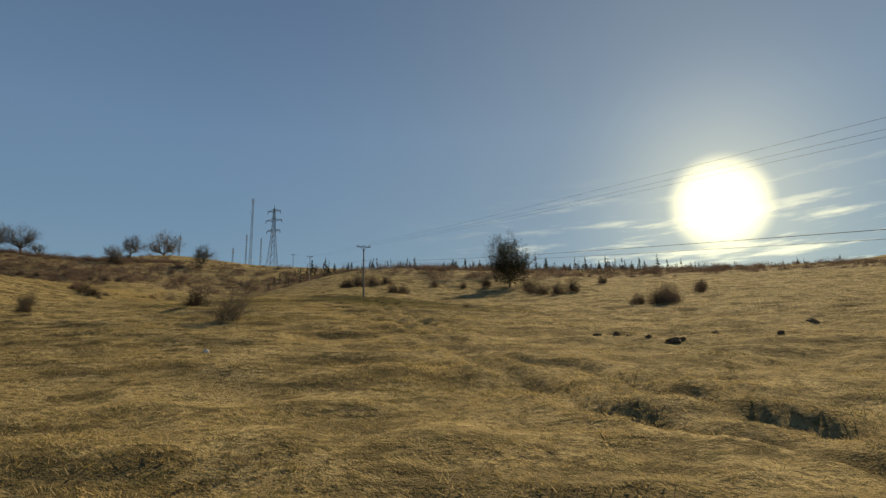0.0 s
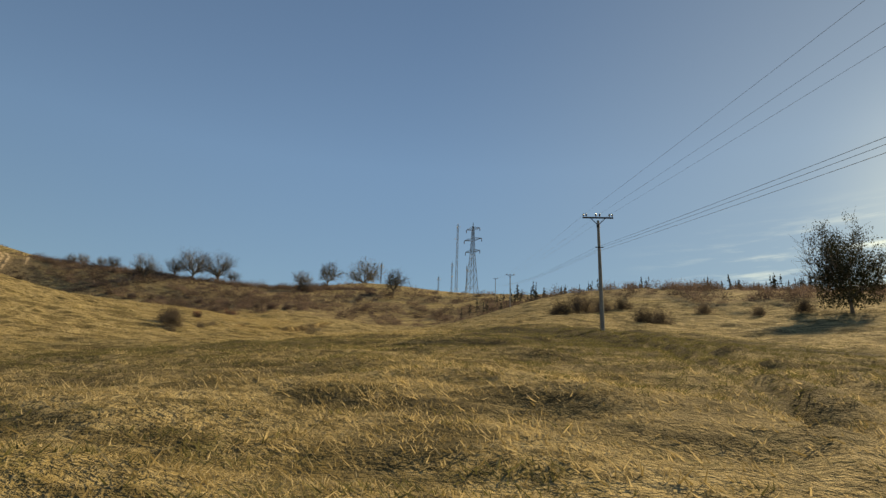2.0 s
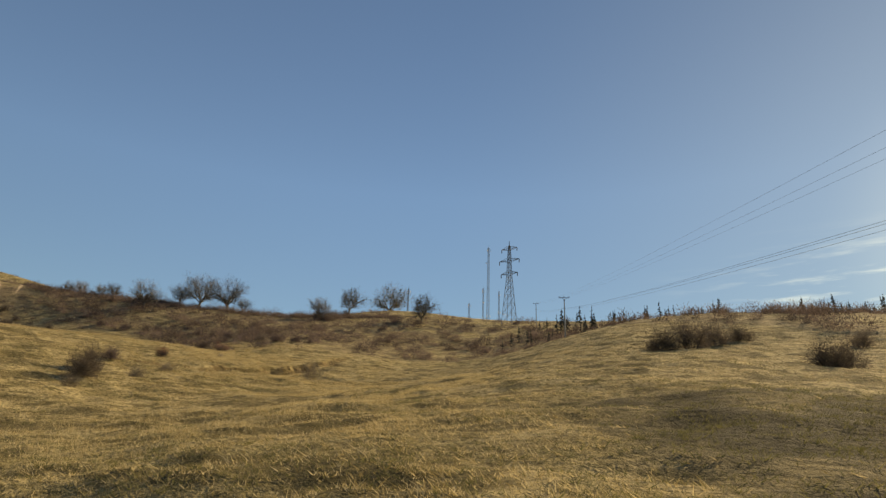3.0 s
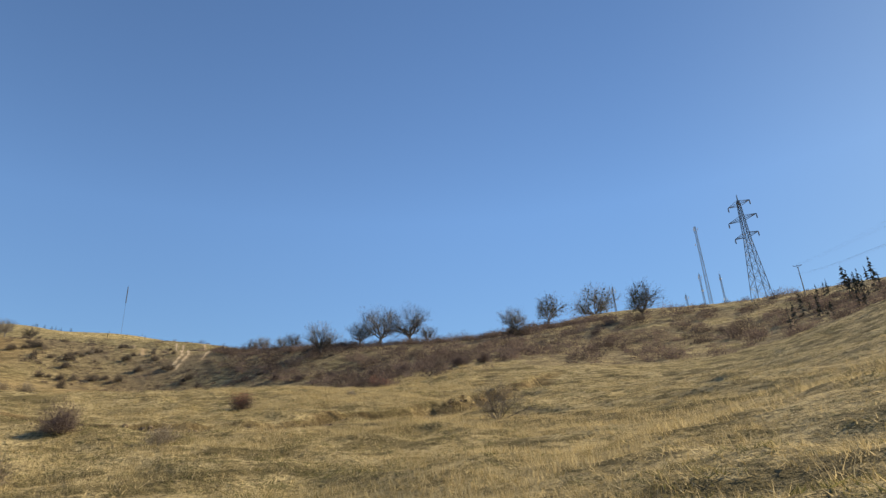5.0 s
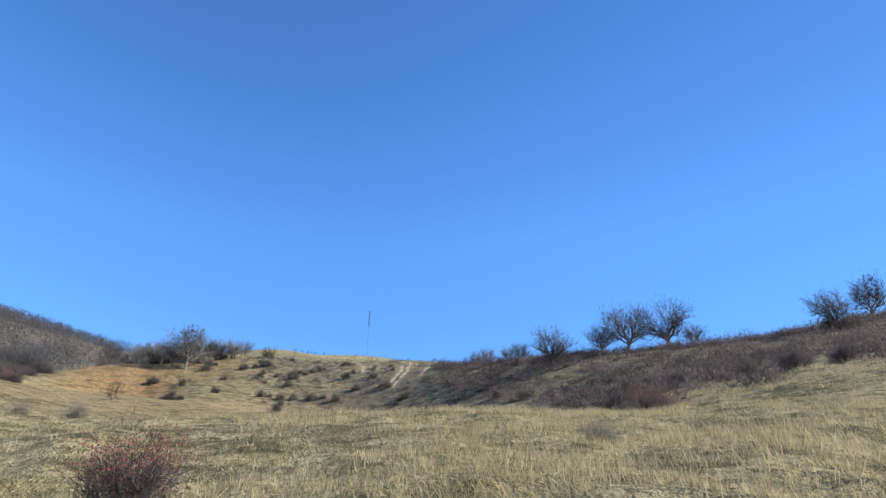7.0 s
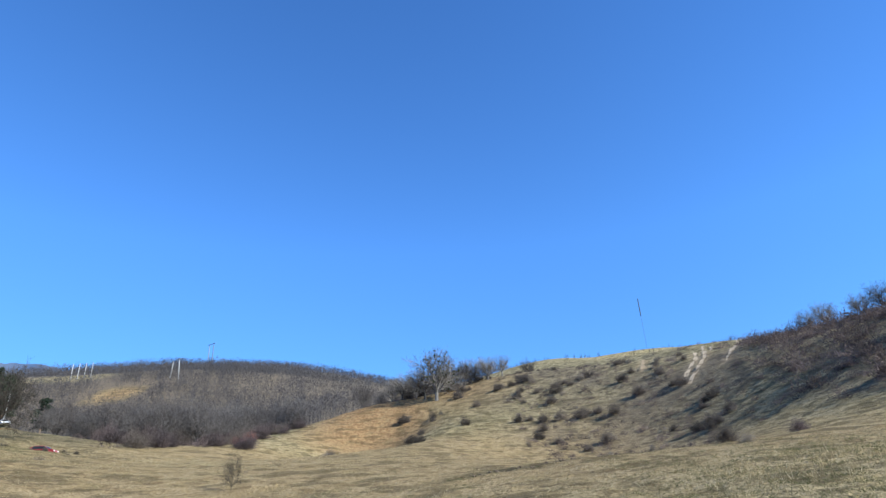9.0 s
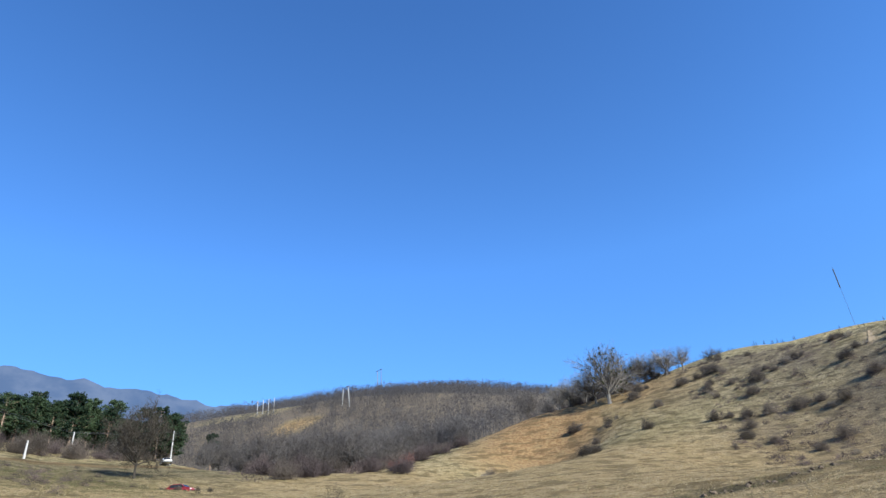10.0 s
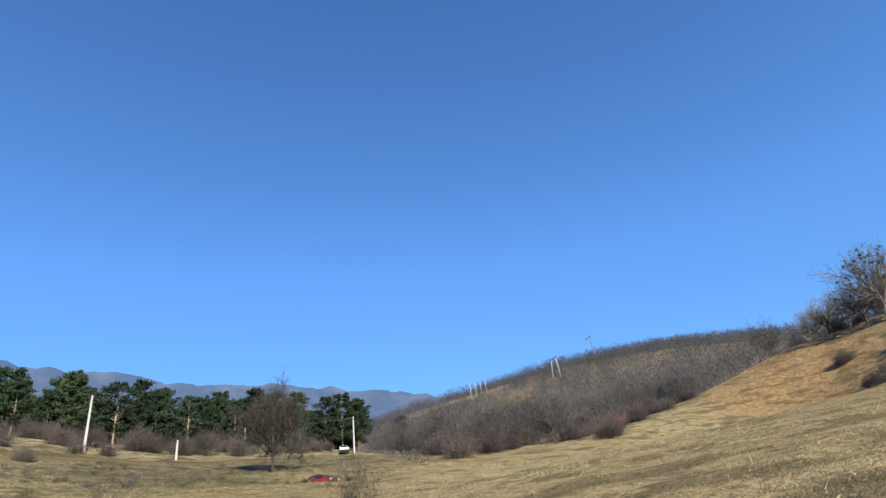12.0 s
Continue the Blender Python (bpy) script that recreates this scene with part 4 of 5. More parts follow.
for x, y, s in ((-214.8, 79.3, 1.6), (-219.7, 82.6, 1.5), (-224.2, 80.5, 1.7), (-229, 83.8, 1.4), (-208.9, 76.1, 1.5), (-202.9, 71.1, 1.4), (-233.3, 79.9, 1.6), (-194.4, 88, 1.2), (-202.5, 89.5, 0.8), (-206.5, 88.8, 0.7), (-189.5, 93.9, 0.8), (-193.7, 99, 0.8), (-187.6, 103.1, 0.7), (-185.5, 106.1, 0.6)):
    plant(random.choice(THICKETS), x, y, s, group="thickets below the pines")
for i in range(270):
    u = (i % 90) / 89
    x = -196 - 76 * u + spots.uniform(-7, 7)
    y = 56 - 14 * u + 28 * u * u + spots.uniform(-34, 6)
    plant(random.choice(PINES), x, y, spots.uniform(0.55, 0.82), group="pine stand in the valley")
for x, y, s in ((-186.1, 61.6, 0.9), (-179.6, 56.1, 0.95), (-173.8, 58.7, 0.85), (-166.2, 55.6, 0.9), (-187.5, 65, 1.0), (-160.4, 58.1, 0.8)):
    plant(random.choice(PINES), x, y, s, group="pine stand in the valley")


# ---- woods and scrub that nobody could count ----
def scatter(density, box, tries, seed):
    rng = np.random.default_rng(seed)
    x, y = rng.uniform(box[0], box[1], tries), rng.uniform(box[2], box[3], tries)
    keep = rng.random(tries) < density(x, y)
    return x[keep], y[keep], rng


def woods():
    """Far leafless trees: a stem and a crown of slivers each."""
    s = Sprigs(202)
    grove(s, (-600, -270, -640, 400), 26000, 201, 56, 0.06, 0.11)
    grove(s, (-1650, -600, -640, 400), 70000, 203, 15, 0.2, 0.4)
    tagged(new("bare_woodland", s.mesh("bare_woodland", M_WOODS)), "leafless grey-brown woodland covering the valley and hill", "woodland", kind="stuff")


def grove(s, box, tries, seed, twigs, thin, thick):
    x, y, rng = scatter(woodland_density, box, tries, seed)
    z, n = height(x, y), len(x)
    tall = 6.0 + 6.0 * rng.random(n)
    base = np.stack([x, y, z], 1)
    up = np.stack([rng.normal(size=n) * 0.4, rng.normal(size=n) * 0.4, tall * 0.75], 1)
    s.sliver(base, up, 0.22)
    reach = 0.24 + 0.12 * rng.random(n)
    for _ in range(twigs):
        u = rng.normal(size=(n, 3))
        u /= np.linalg.norm(u, axis=1)[:, None]
        r = (0.35 + 0.65 * rng.random(n) ** 0.6) * tall
        at = base + u * np.stack([r * reach, r * reach, r * 0.42], 1)
        at[:, 2] += tall * 0.50
        along = u * 0.6 + rng.normal(size=(n, 3)) * 0.45 + np.array([0, 0, 0.15])
        along *= (tall * (0.09 + 0.13 * rng.random(n)) / np.linalg.norm(along, axis=1))[:, None]
        s.sliver(at, along, thin + thick * rng.random(n))


def scrub():
    """Low leafless bushes of the ridges, a tuft of slivers each."""
    s = Sprigs(212)
    bushes(s, 9600, 211, 1.5, 3.6, 300)
    bushes(s, 12000, 213, 0.8, 1.4, 100)
    spare = np.array(SPARE)
    bush_row(s, np.random.default_rng(215), spare[:, 0], spare[:, 1], spare[:, 2] * 0.8, 190)
    tagged(new("winter_scrub", s.mesh("winter_scrub", M_SCRUB)), "leafless brown scrub over the ridge slopes", "scrub", kind="stuff")


def bushes(s, tries, seed, low, more, twigs):
    x, y, rng = scatter(scrub_density, (-560, 190, 190, 400), tries, seed)
    bush_row(s, rng, x, y, (low + more * rng.random(len(x)) ** 1.8) * (0.95 + 0.15 * np.exp(-((x + 205) / 130) ** 4)), twigs)


def bush_row(s, rng, x, y, tall, twigs):
    """A dome of twigs on each place."""
    n = len(x)
    base = np.stack([x, y, height(x, y) - 0.1], 1)
    for i in range(twigs):
        core = i < 0.45 * twigs
        u = rng.normal(size=(n, 3))
        u[:, 2] = np.abs(u[:, 2])
        u /= np.linalg.norm(u, axis=1)[:, None]
        at = base + u * (tall * (0.15 + (0.52 if core else 0.72) * rng.random(n) ** 0.7))[:, None] * np.array([0.95, 0.95, 0.85])
        along = u * 0.6 + rng.normal(size=(n, 3)) * 0.45 + np.array([0, 0, 0.35])
        along *= (tall * (0.09 + 0.10 * rng.random(n)) / np.linalg.norm(along, axis=1))[:, None]
        s.sliver(at, along, (0.024 + 0.026 * rng.random(n)) * (0.6 + tall * 0.42) * (1.7 if core else 0.9))


def conifer_line():
    """Small far conifers along the skyline."""
    rng = np.random.default_rng(221)
    n = 500
    x = np.concatenate([rng.uniform(-80, 110, 300), rng.uniform(60, 200, 130), np.zeros(70)])
    y = np.concatenate([rng.uniform(262, 380, 300), rng.uniform(270, 340, 130), np.zeros(70)])
    u = rng.random(70)
    x[-70:] = np.interp(u, [0, 0.3, 0.6, 0.8, 1], [-628, -636, -645, -655, -664]) + rng.normal(size=70) * 5
    y[-70:] = np.interp(u, [0, 0.3, 0.6, 0.8, 1], [194, 225, 296, 352, 388])
    tall = np.concatenate([rng.uniform(2.0, 5.5, 300) + 4.0 * rng.random(300) ** 3, rng.uniform(1.5, 4, 130), rng.uniform(1.6, 4.2, 70)])
    base = np.stack([x, y, height(x, y)], 1)
    s = Sprigs(222)
    s.sliver(base, np.stack([np.zeros(n), np.zeros(n), tall], 1), 0.25 * np.ones(n))
    for i in range(40):
        f = rng.random(n) ** 0.8
        t = rng.random(n) * 2 * math.pi
        reach = tall * 0.25 * (1.05 - f)
        at = base + np.stack([np.zeros(n), np.zeros(n), tall * (0.1 + 0.88 * f)], 1)
        s.sliver(at, np.stack([np.cos(t) * reach, np.sin(t) * reach, -0.25 * reach], 1), 0.09 * tall)
    tagged(new("conifer_belt", s.mesh("conifer_belt", M_SPRUCE)), "belt of small dark conifers along the skyline", "conifers", kind="stuff")


def dirt_tracks():
    """Bare wheel ruts worn up the hillside."""
    for k, line in enumerate(HILL_TRACKS):
        v, f = [], []
        for (ax, ay), (bx, by) in zip(line, line[1:]):
            run = math.dist((ax, ay), (bx, by))
            nx, ny = (by - ay) / run, (ax - bx) / run
            for i in range(int(run / 1.5) + 1):
                u = i * 1.5 / run
                half = 0.42 + 0.12 * math.sin(i * 1.7 + k) + 0.15 * math.sin(i * 0.6)
                for s in (-1, 0, 1):
                    x, y = ax + (bx - ax) * u + nx * s * half, ay + (by - ay) * u + ny * s * half
                    v.append((x, y, ground_at(x, y) + 0.12 - 0.04 * (s == 0)))
        rows = len(v) // 3
        for i in range(rows - 1):
            for j in (0, 1):
                f.append((3 * i + j, 3 * i + j + 1, 3 * i + j + 4, 3 * i + j + 3))
        tagged(new("dirt_track", mesh_from("dirt_track", v, f, M_TRACK)), "pale bare wheel rut worn into the hillside grass", "track", kind="structure")


woods()
scrub()
dirt_tracks()
conifer_line()


# the trodden middle of the pasture, where the sward is seen blade by blade
PASTURE_STRIP = [(0, -0), (1.2, 14.7), (-0.7, 29.9), (-4.8, 46.7), (-16.6, 78.1), (-29.1, 104.3), (-41.9, 123.7), (-57.3, 140.3), (-74.5, 154.2), (-92.7, 166.6), (-113.2, 175.2), (-135.2, 176.7), (-149.9, 175.3), (-169.4, 170.9)]


def grass():
    """Tussocks of dry blades over the pasture near the flight line."""
    rng = np.random.default_rng(231)
    line = np.array(PASTURE_STRIP, float)
    steps = np.hypot(*np.diff(line, axis=0).T)
    run = np.concatenate([[0], np.cumsum(steps)])
    n = 250000
    s = rng.uniform(-6, run[-1] + 70, n)
    px, py = np.interp(s, run, line[:, 0]), np.interp(s, run, line[:, 1])
    over = np.maximum(s - run[-1], 0)
    px, py = px - over * 0.83, py - over * 0.55
    off, turn = np.abs(rng.normal(size=n)) * 22, rng.random(n) * 2 * math.pi
    x, y = px + off * np.cos(turn), py + off * np.sin(turn)
    thick = rough(x, y, 7.0, 41) * 0.5 + rough(x, y, 2.2, 42) * 0.5
    keep = (thick > rng.uniform(-0.8, 0.45, n)) & (dark_ground(x, y) < 0.25 + 0.6 * rng.random(n)) & (off_line(x, y, MEADOW_CUT) > 1.0)
    x, y, thick = x[keep], y[keep], thick[keep]
    n = len(x)
    z = height(x, y) - 0.04
    tall = (0.05 + 0.08 * rng.random(n)) * (1 + 0.9 * np.clip(thick, 0, 1) ** 2)
    sp = Sprigs(232)
    for _ in range(6):
        at = np.stack([x + rng.normal(size=n) * 0.13, y + rng.normal(size=n) * 0.13, z], 1)
        along = np.stack([rng.normal(size=n) * 0.9 - 0.5, rng.normal(size=n) * 0.9 + 0.3, np.ones(n)], 1) * tall[:, None] * (0.6 + 0.7 * rng.random((n, 1)))
        sp.sliver(at, along, 0.011 + 0.015 * rng.random(n))
    k = (thick > 0.25) & (rng.random(n) < 0.10 + 0.10 * (x < -55)) & (rough(x, y, 16.0, 43) > -0.1)
    m = int(k.sum())
    for _ in range(7):
        at = np.stack([x[k] + rng.normal(size=m) * 0.10, y[k] + rng.normal(size=m) * 0.10, z[k]], 1)
        along = np.stack([rng.normal(size=m) * 0.3, rng.normal(size=m) * 0.3, np.ones(m)], 1) * ((0.09 + 0.15 * rng.random((m, 1))) * np.where(x[k] < -58, 2.4, 1.0)[:, None])
        sp.sliver(at, along, 0.010 + 0.012 * rng.random(m))
    # tall bleached straw standing in drifts on the wetter ground above the gully
    w = 95000
    x, y = rng.uniform(-178, -40, w), rng.normal(size=w) * 14
    y += np.interp(-x, -line[:, 0], line[:, 1]) + 6 + 9 * ease(-x, 95, 130)
    keep = ease(x + 0.8 * (y - 176), -150, -95) > rng.random(w)
    x, y = x[keep], y[keep]
    w = len(x)
    keep = rough(x, y * 0.7, 6.0, 48) * 0.6 + rough(x, y, 1.6, 49) * 0.5 > rng.uniform(-0.1, 0.45, w)
    x, y = x[keep], y[keep]
    w = len(x)
    z = height(x, y) - 0.04
    for _ in range(7):
        at = np.stack([x + rng.normal(size=w) * 0.11, y + rng.normal(size=w) * 0.11, z], 1)
        stalk = np.stack([rng.normal(size=w) * 0.32 - 0.12, rng.normal(size=w) * 0.32, np.ones(w)], 1) * (0.16 + 0.26 * rng.random((w, 1))) * (1 + 0.5 * (x[:, None] < -108))
        sp.sliver(at, stalk, (0.008 + 0.010 * rng.random(w)) * (1 + 0.8 * (x < -108)))
    # broader tussocks farther out
    q = 75000
    at_line = rng.uniform(-20, run[-1] + 60, q)
    ox, oy = np.interp(at_line, run, line[:, 0]), np.interp(at_line, run, line[:, 1])
    x, y = ox + rng.normal(size=q) * 48, oy + rng.normal(size=q) * 48
    thick = rough(x * 0.6, y, 5.0, 44) * 0.6 + rough(x, y, 1.9, 45) * 0.5
    keep = (thick > rng.uniform(-0.3, 0.5, q)) & (dark_ground(x, y) < 0.3) & (off_line(x, y, MEADOW_CUT) > 1.0) & ((x > -140) | (rng.random(q) < 0.7))
    x, y = x[keep], y[keep]
    q = len(x)
    z = height(x, y) - 0.05
    size = 0.11 + 0.20 * rng.random((q, 1)) ** 2
    for _ in range(7):
        at = np.stack([x + rng.normal(size=q) * 0.14, y + rng.normal(size=q) * 0.14, z], 1)
        along_blade = np.stack([rng.normal(size=q) * 0.8 - 0.3, rng.normal(size=q) * 0.8 + 0.2, np.ones(q)], 1) * size
        sp.sliver(at, along_blade, 0.014 + 0.02 * rng.random(q))
    tagged(new("dry_grass", sp.mesh("dry_grass", M_GRASS)), "tussocks of dry straw-coloured grass over the pasture", "grass", kind="stuff")


def sedge():
    """Darker olive tufts and matted weeds in patches of the pasture."""
    rng = np.random.default_rng(241)
    line = np.array(PASTURE_STRIP, float)
    run = np.concatenate([[0], np.cumsum(np.hypot(*np.diff(line, axis=0).T))])
    n = 150000
    s = rng.uniform(-10, run[-1] + 40, n)
    spread = np.where(rng.random(n) < 0.5, 12, 40)
    x = np.interp(s, run, line[:, 0]) + rng.normal(size=n) * spread
    y = np.interp(s, run, line[:, 1]) + rng.normal(size=n) * spread
    patch = rough(x * 0.55, y, 4.2, 46) * 0.6 + rough(x, y, 1.3, 47) * 0.6
    keep = (patch > 0.15 + 0.30 * rng.random(n)) & ((x > -135) | (rng.random(n) < 0.6))
    x = np.concatenate([x[keep], rng.normal(size=9000) * 9 - 200, rng.normal(size=11000) * 15 - 143, rng.uniform(-46, 14, 12000), rng.normal(size=9000) * 9 - 9])
    y = np.concatenate([y[keep], rng.normal(size=9000) * 8 + 112, rng.normal(size=11000) * 8 + 199, rng.normal(size=12000) * 6.5 + 93, rng.normal(size=9000) * 10 + 113])
    n = len(x)
    z = height(x, y) - 0.04
    sp = Sprigs(242)
    size = 0.07 + 0.11 * rng.random((n, 1))
    for _ in range(7):
        at = np.stack([x + rng.normal(size=n) * 0.13, y + rng.normal(size=n) * 0.13, z], 1)
        blade = np.stack([rng.normal(size=n) * 0.9, rng.normal(size=n) * 0.9, np.ones(n)], 1) * size
        sp.sliver(at, blade, 0.013 + 0.018 * rng.random(n))
    tagged(new("weed_tufts", sp.mesh("weed_tufts", M_SEDGE)), "dark olive weed tufts matted in the pasture", "grass", kind="stuff")


grass()
sedge()


# ---- power line ----
POLES = [(20.0, -2.0), (-14.4, 113.6), (-51.5, 237.0), (-86.5, 352.0)]
POLE_TALL, LOW_ARM = 9.8, 7.1
along_line = Vector((POLES[1][0] - POLES[0][0], POLES[1][1] - POLES[0][1], 0)).normalized()
LINE_TURN = math.degrees(math.atan2(along_line.y, along_line.x)) - 90


def line_top(x, y, up):
    """A wire's support at a height on the pole at x, y."""
    return Vector((x, y, ground_at(x, y) + up))


def line_pole(x, y):
    """Tapered concrete pole, steel cross-arm on two braces, six pin insulators, a low bracket."""
    root = thing("utility_pole", x, y, ground_at(x, y), "weathered concrete power pole with steel cross-arm and insulators", "utility pole", "poles of the power line", LINE_TURN)
    shaft = Bars().lathe((0, 0, -0.6), (0, 0, 1), [(0, 0.20), (0.62, 0.195), (POLE_TALL + 0.3, 0.105), (POLE_TALL + 0.34, 0.085)], 12)
    part("shaft", shaft.mesh("shaft", M_CONCRETE, False), root)
    arm = Bars().box(-1.3, -0.05, POLE_TALL - 0.06, 1.3, 0.05, POLE_TALL + 0.06)
    part("cross_arm", arm.mesh("cross_arm", M_DARKSTEEL), root, "dark steel cross-arm")
    for sx in (-1, 1):
        part("brace", Bars().bar((sx * 0.62, 0.0, POLE_TALL - 0.05), (sx * 0.06, 0.0, POLE_TALL - 0.62), 0.035).mesh("brace", M_DARKSTEEL), root, "dark steel brace")
    part("collar", Bars().lathe((0, 0, POLE_TALL - 0.9), (0, 0, 1), [(0, 0.135), (0.3, 0.135)], 12).mesh("collar", M_DARKSTEEL), root, "dark steel collar")
    me = Bars().lathe((0, 0, 0), (0, 0, 1), [(0, 0.02), (0.10, 0.02), (0.11, 0.075), (0.16, 0.08), (0.17, 0.05), (0.21, 0.07), (0.25, 0.065), (0.27, 0.03), (0.31, 0.035)], 10).mesh("insulator", M_PORCELAIN, True)
    for px in (-1.22, -0.98, -0.16, 0.16, 0.98, 1.22):
        part("insulator", me, root, "brown porcelain insulator").location = (px, 0, POLE_TALL + 0.06)
    part("bracket", Bars().box(-0.34, -0.13, LOW_ARM - 0.04, 0.34, -0.09, LOW_ARM + 0.04).mesh("bracket", M_DARKSTEEL), root, "small steel wire bracket")
    return root


for px, py in POLES:
    line_pole(px, py)


def wire(points, sag, radius, label):
    """A sagging wire over all its supports, one tube."""
    b, dots = Bars(), []
    for p, q in zip(points, points[1:]):
        for i in range(18):
            t = i / 18
            m = Vector(p).lerp(Vector(q), t)
            m.z -= sag * 4 * t * (1 - t)
            dots.append(m)
    dots.append(Vector(points[-1]))
    for p, q in zip(dots, dots[1:]):
        b.bar(p, q, radius, radius, 5, False)
    tagged(new("overhead_wire", b.mesh("overhead_wire", M_WIRE, True)), label, "wire", "wires of the power line")


across = Vector((along_line.y, -along_line.x, 0))
for off in (-1.1, 0.16, 1.1):
    wire([line_top(px, py, POLE_TALL + (-0.94 if py < 0 else 0.36)) + across * off for px, py in POLES], 0.45, 0.0055, "thin sagging power wire between concrete poles")
for off, up in ((-0.30, 0.0), (0.0, -0.28), (0.30, 0.06)):
    wire([line_top(px, py, LOW_ARM + up - (1.5 if py < 0 else 0)) + across * off for px, py in POLES], 0.6, 0.0075, "lower sagging cable between concrete poles")


# ---- pylon, masts and far poles ----
def lattice_tower(b, tall, foot, head, bays, r):
    """Four legs and their diagonals."""
    def corner(i, h):
        w = foot + (head - foot) * (h / tall)
        return Vector((w * (1, 1, -1, -1)[i], w * (1, -1, -1, 1)[i], h))
    hs = [tall * (1 - (1 - k / bays) ** 1.35) for k in range(bays + 1)]
    for lo, hi in zip(hs, hs[1:]):
        for i in range(4):
            j = (i + 1) % 4
            b.bar(corner(i, lo), corner(i, hi), r, r, 4, False)
            b.bar(corner(i, lo), corner(j, hi), r * 0.55, None, 3, False)
            b.bar(corner(j, lo), corner(i, hi), r * 0.55, None, 3, False)
            b.bar(corner(i, hi), corner(j, hi), r * 0.55, None, 3, False)
    return b


def pylon(x, y, top, turn):
    z = ground_at(x, y)
    tall = top - z
    root = thing("pylon", x, y, z - 0.3, "grey steel lattice pylon with three cross-arms", "pylon", turn=turn)
    part("tower", lattice_tower(Bars(), tall * 0.56, tall * 0.066, tall * 0.024, 6, tall * 0.0030).mesh("tower", M_STEEL), root)
    upper = part("upper_tower", lattice_tower(Bars(), tall * 0.38, tall * 0.024, tall * 0.010, 8, tall * 0.0028).mesh("upper_tower", M_STEEL), root)
    upper.location = (0, 0, tall * 0.56)
    part("peak", Bars().bar((0, 0, tall * 0.90), (0, 0, tall), tall * 0.008, tall * 0.003, 4).mesh("peak", M_STEEL), root)
    for h, w in ((0.59, 0.105), (0.75, 0.128), (0.895, 0.10)):
        b = Bars()
        for sx in (-1, 1):
            for sy in (-1, 1):
                b.bar((sx * tall * 0.015, sy * tall * 0.02, tall * h), (sx * tall * w, 0, tall * (h + 0.012)), tall * 0.0028, None, 4, False)
                b.bar((sx * tall * 0.015, sy * tall * 0.02, tall * (h + 0.035)), (sx * tall * w, 0, tall * (h + 0.014)), tall * 0.0022, None, 4, False)
        part("cross_arm", b.mesh("cross_arm", M_STEEL), root)
        for sx in (-1, 1):
            ins = Bars().lathe((sx * tall * w, 0, tall * (h + 0.012)), (0, 0, -1), [(0, 0.1), (0.3, 0.2), (0.9, 0.22), (1.5, 0.2), (1.8, 0.1)], 6)
            part("insulator_string", ins.mesh("insulator_string", M_PORCELAIN), root, "hanging insulator string")
    return root


def mast(x, y, top, foot, label, antennas, r=0.10, dark_top=0.0):
    """A slender lattice mast with panel antennas or dishes at given heights."""
    z = ground_at(x, y)
    tall = top - z
    root = thing("radio_mast", x, y, z - 0.2, label, "mast", "radio masts", 20)
    part("tower", lattice_tower(Bars(), tall, foot, foot * 0.45, max(10, int(tall / 2.6)), r).mesh("tower", M_STEEL), root)
    part("whip", Bars().bar((0, 0, tall), (0, 0, tall + 2.5), 0.07, 0.03, 6).mesh("whip", M_DARKSTEEL), root)
    panel = Bars().box(-0.18, -0.12, -1.1, 0.18, 0.12, 1.1).mesh("panel_antenna", M_ANTENNA)
    dish = Bars().lathe((0, 0, 0), (1, 0, 0.1), [(0, 0.15), (0.12, 0.55), (0.32, 0.85), (0.36, 0.85)], 14).mesh("dish_antenna", M_ANTENNA, True)
    for h, kind in antennas:
        for a in (0, 120, 240) if kind == "panel" else (random.uniform(0, 360),):
            d = foot + 0.5
            p = part(kind + "_antenna", panel if kind == "panel" else dish, root, "pale panel antenna" if kind == "panel" else "pale round dish antenna")
            p.matrix_basis = pose(d * math.cos(radians(a)), d * math.sin(radians(a)), h * tall, 0, 0, a)
    if dark_top:
        part("head", Bars().lathe((0, 0, tall * (1 - dark_top)), (0, 0, 1), [(0, 0.3), (0.4, 0.42), (tall * dark_top - 0.4, 0.4), (tall * dark_top, 0.15)], 8).mesh("head", M_DARKSTEEL), root, "dark antenna cylinder")
    return root


pylon(-99.9, 355.4, 128.6, -12)
mast(-194, 609.5, 225.0, 1.5, "tall slender lattice radio mast with dishes", [(0.98, "panel"), (0.86, "dish"), (0.40, "panel"), (0.36, "dish"), (0.20, "dish")], 0.13)
mast(-197.8, 606.7, 184.5, 0.9, "short lattice mast carrying panel antennas", [(0.96, "panel"), (0.8, "dish"), (0.6, "panel")], 0.11)
mast(-184, 611.1, 181.6, 0.9, "short lattice mast with a white dish", [(0.95, "dish"), (0.7, "panel")], 0.11)
mast(-206.4, 593.1, 167.0, 1.0, "low lattice mast with a dish platform", [(0.95, "panel"), (0.6, "dish")], 0.11)
mast(-196, 446, 138.0, 0.55, "thin lattice mast beside the mistletoe tree", [(0.9, "panel")], 0.11)
mast(-668, 357, 243.0, 0.16, "very thin radio mast with dark head behind hill", [], 0.02, 0.35)


def plain_pole(x, y, tall, label, lean=(0, 0), arms=True, r=0.19, mat=None):
    root = thing("concrete_pole", x, y, ground_at(x, y), label, "utility pole", turn=30)
    part("shaft", Bars().lathe((0, 0, -0.5), (lean[0], lean[1], 1), [(0, r), (tall + 0.5, r * 0.62), (tall + 0.54, r * 0.4)], 10).mesh("shaft", mat or M_PALECONC), root)
    if arms:
        part("cross_arm", Bars().box(-0.6, -0.04, tall - 0.25, 0.6, 0.04, tall - 0.16).mesh("cross_arm", M_DARKSTEEL), root, "small steel cross-arm")
    return root


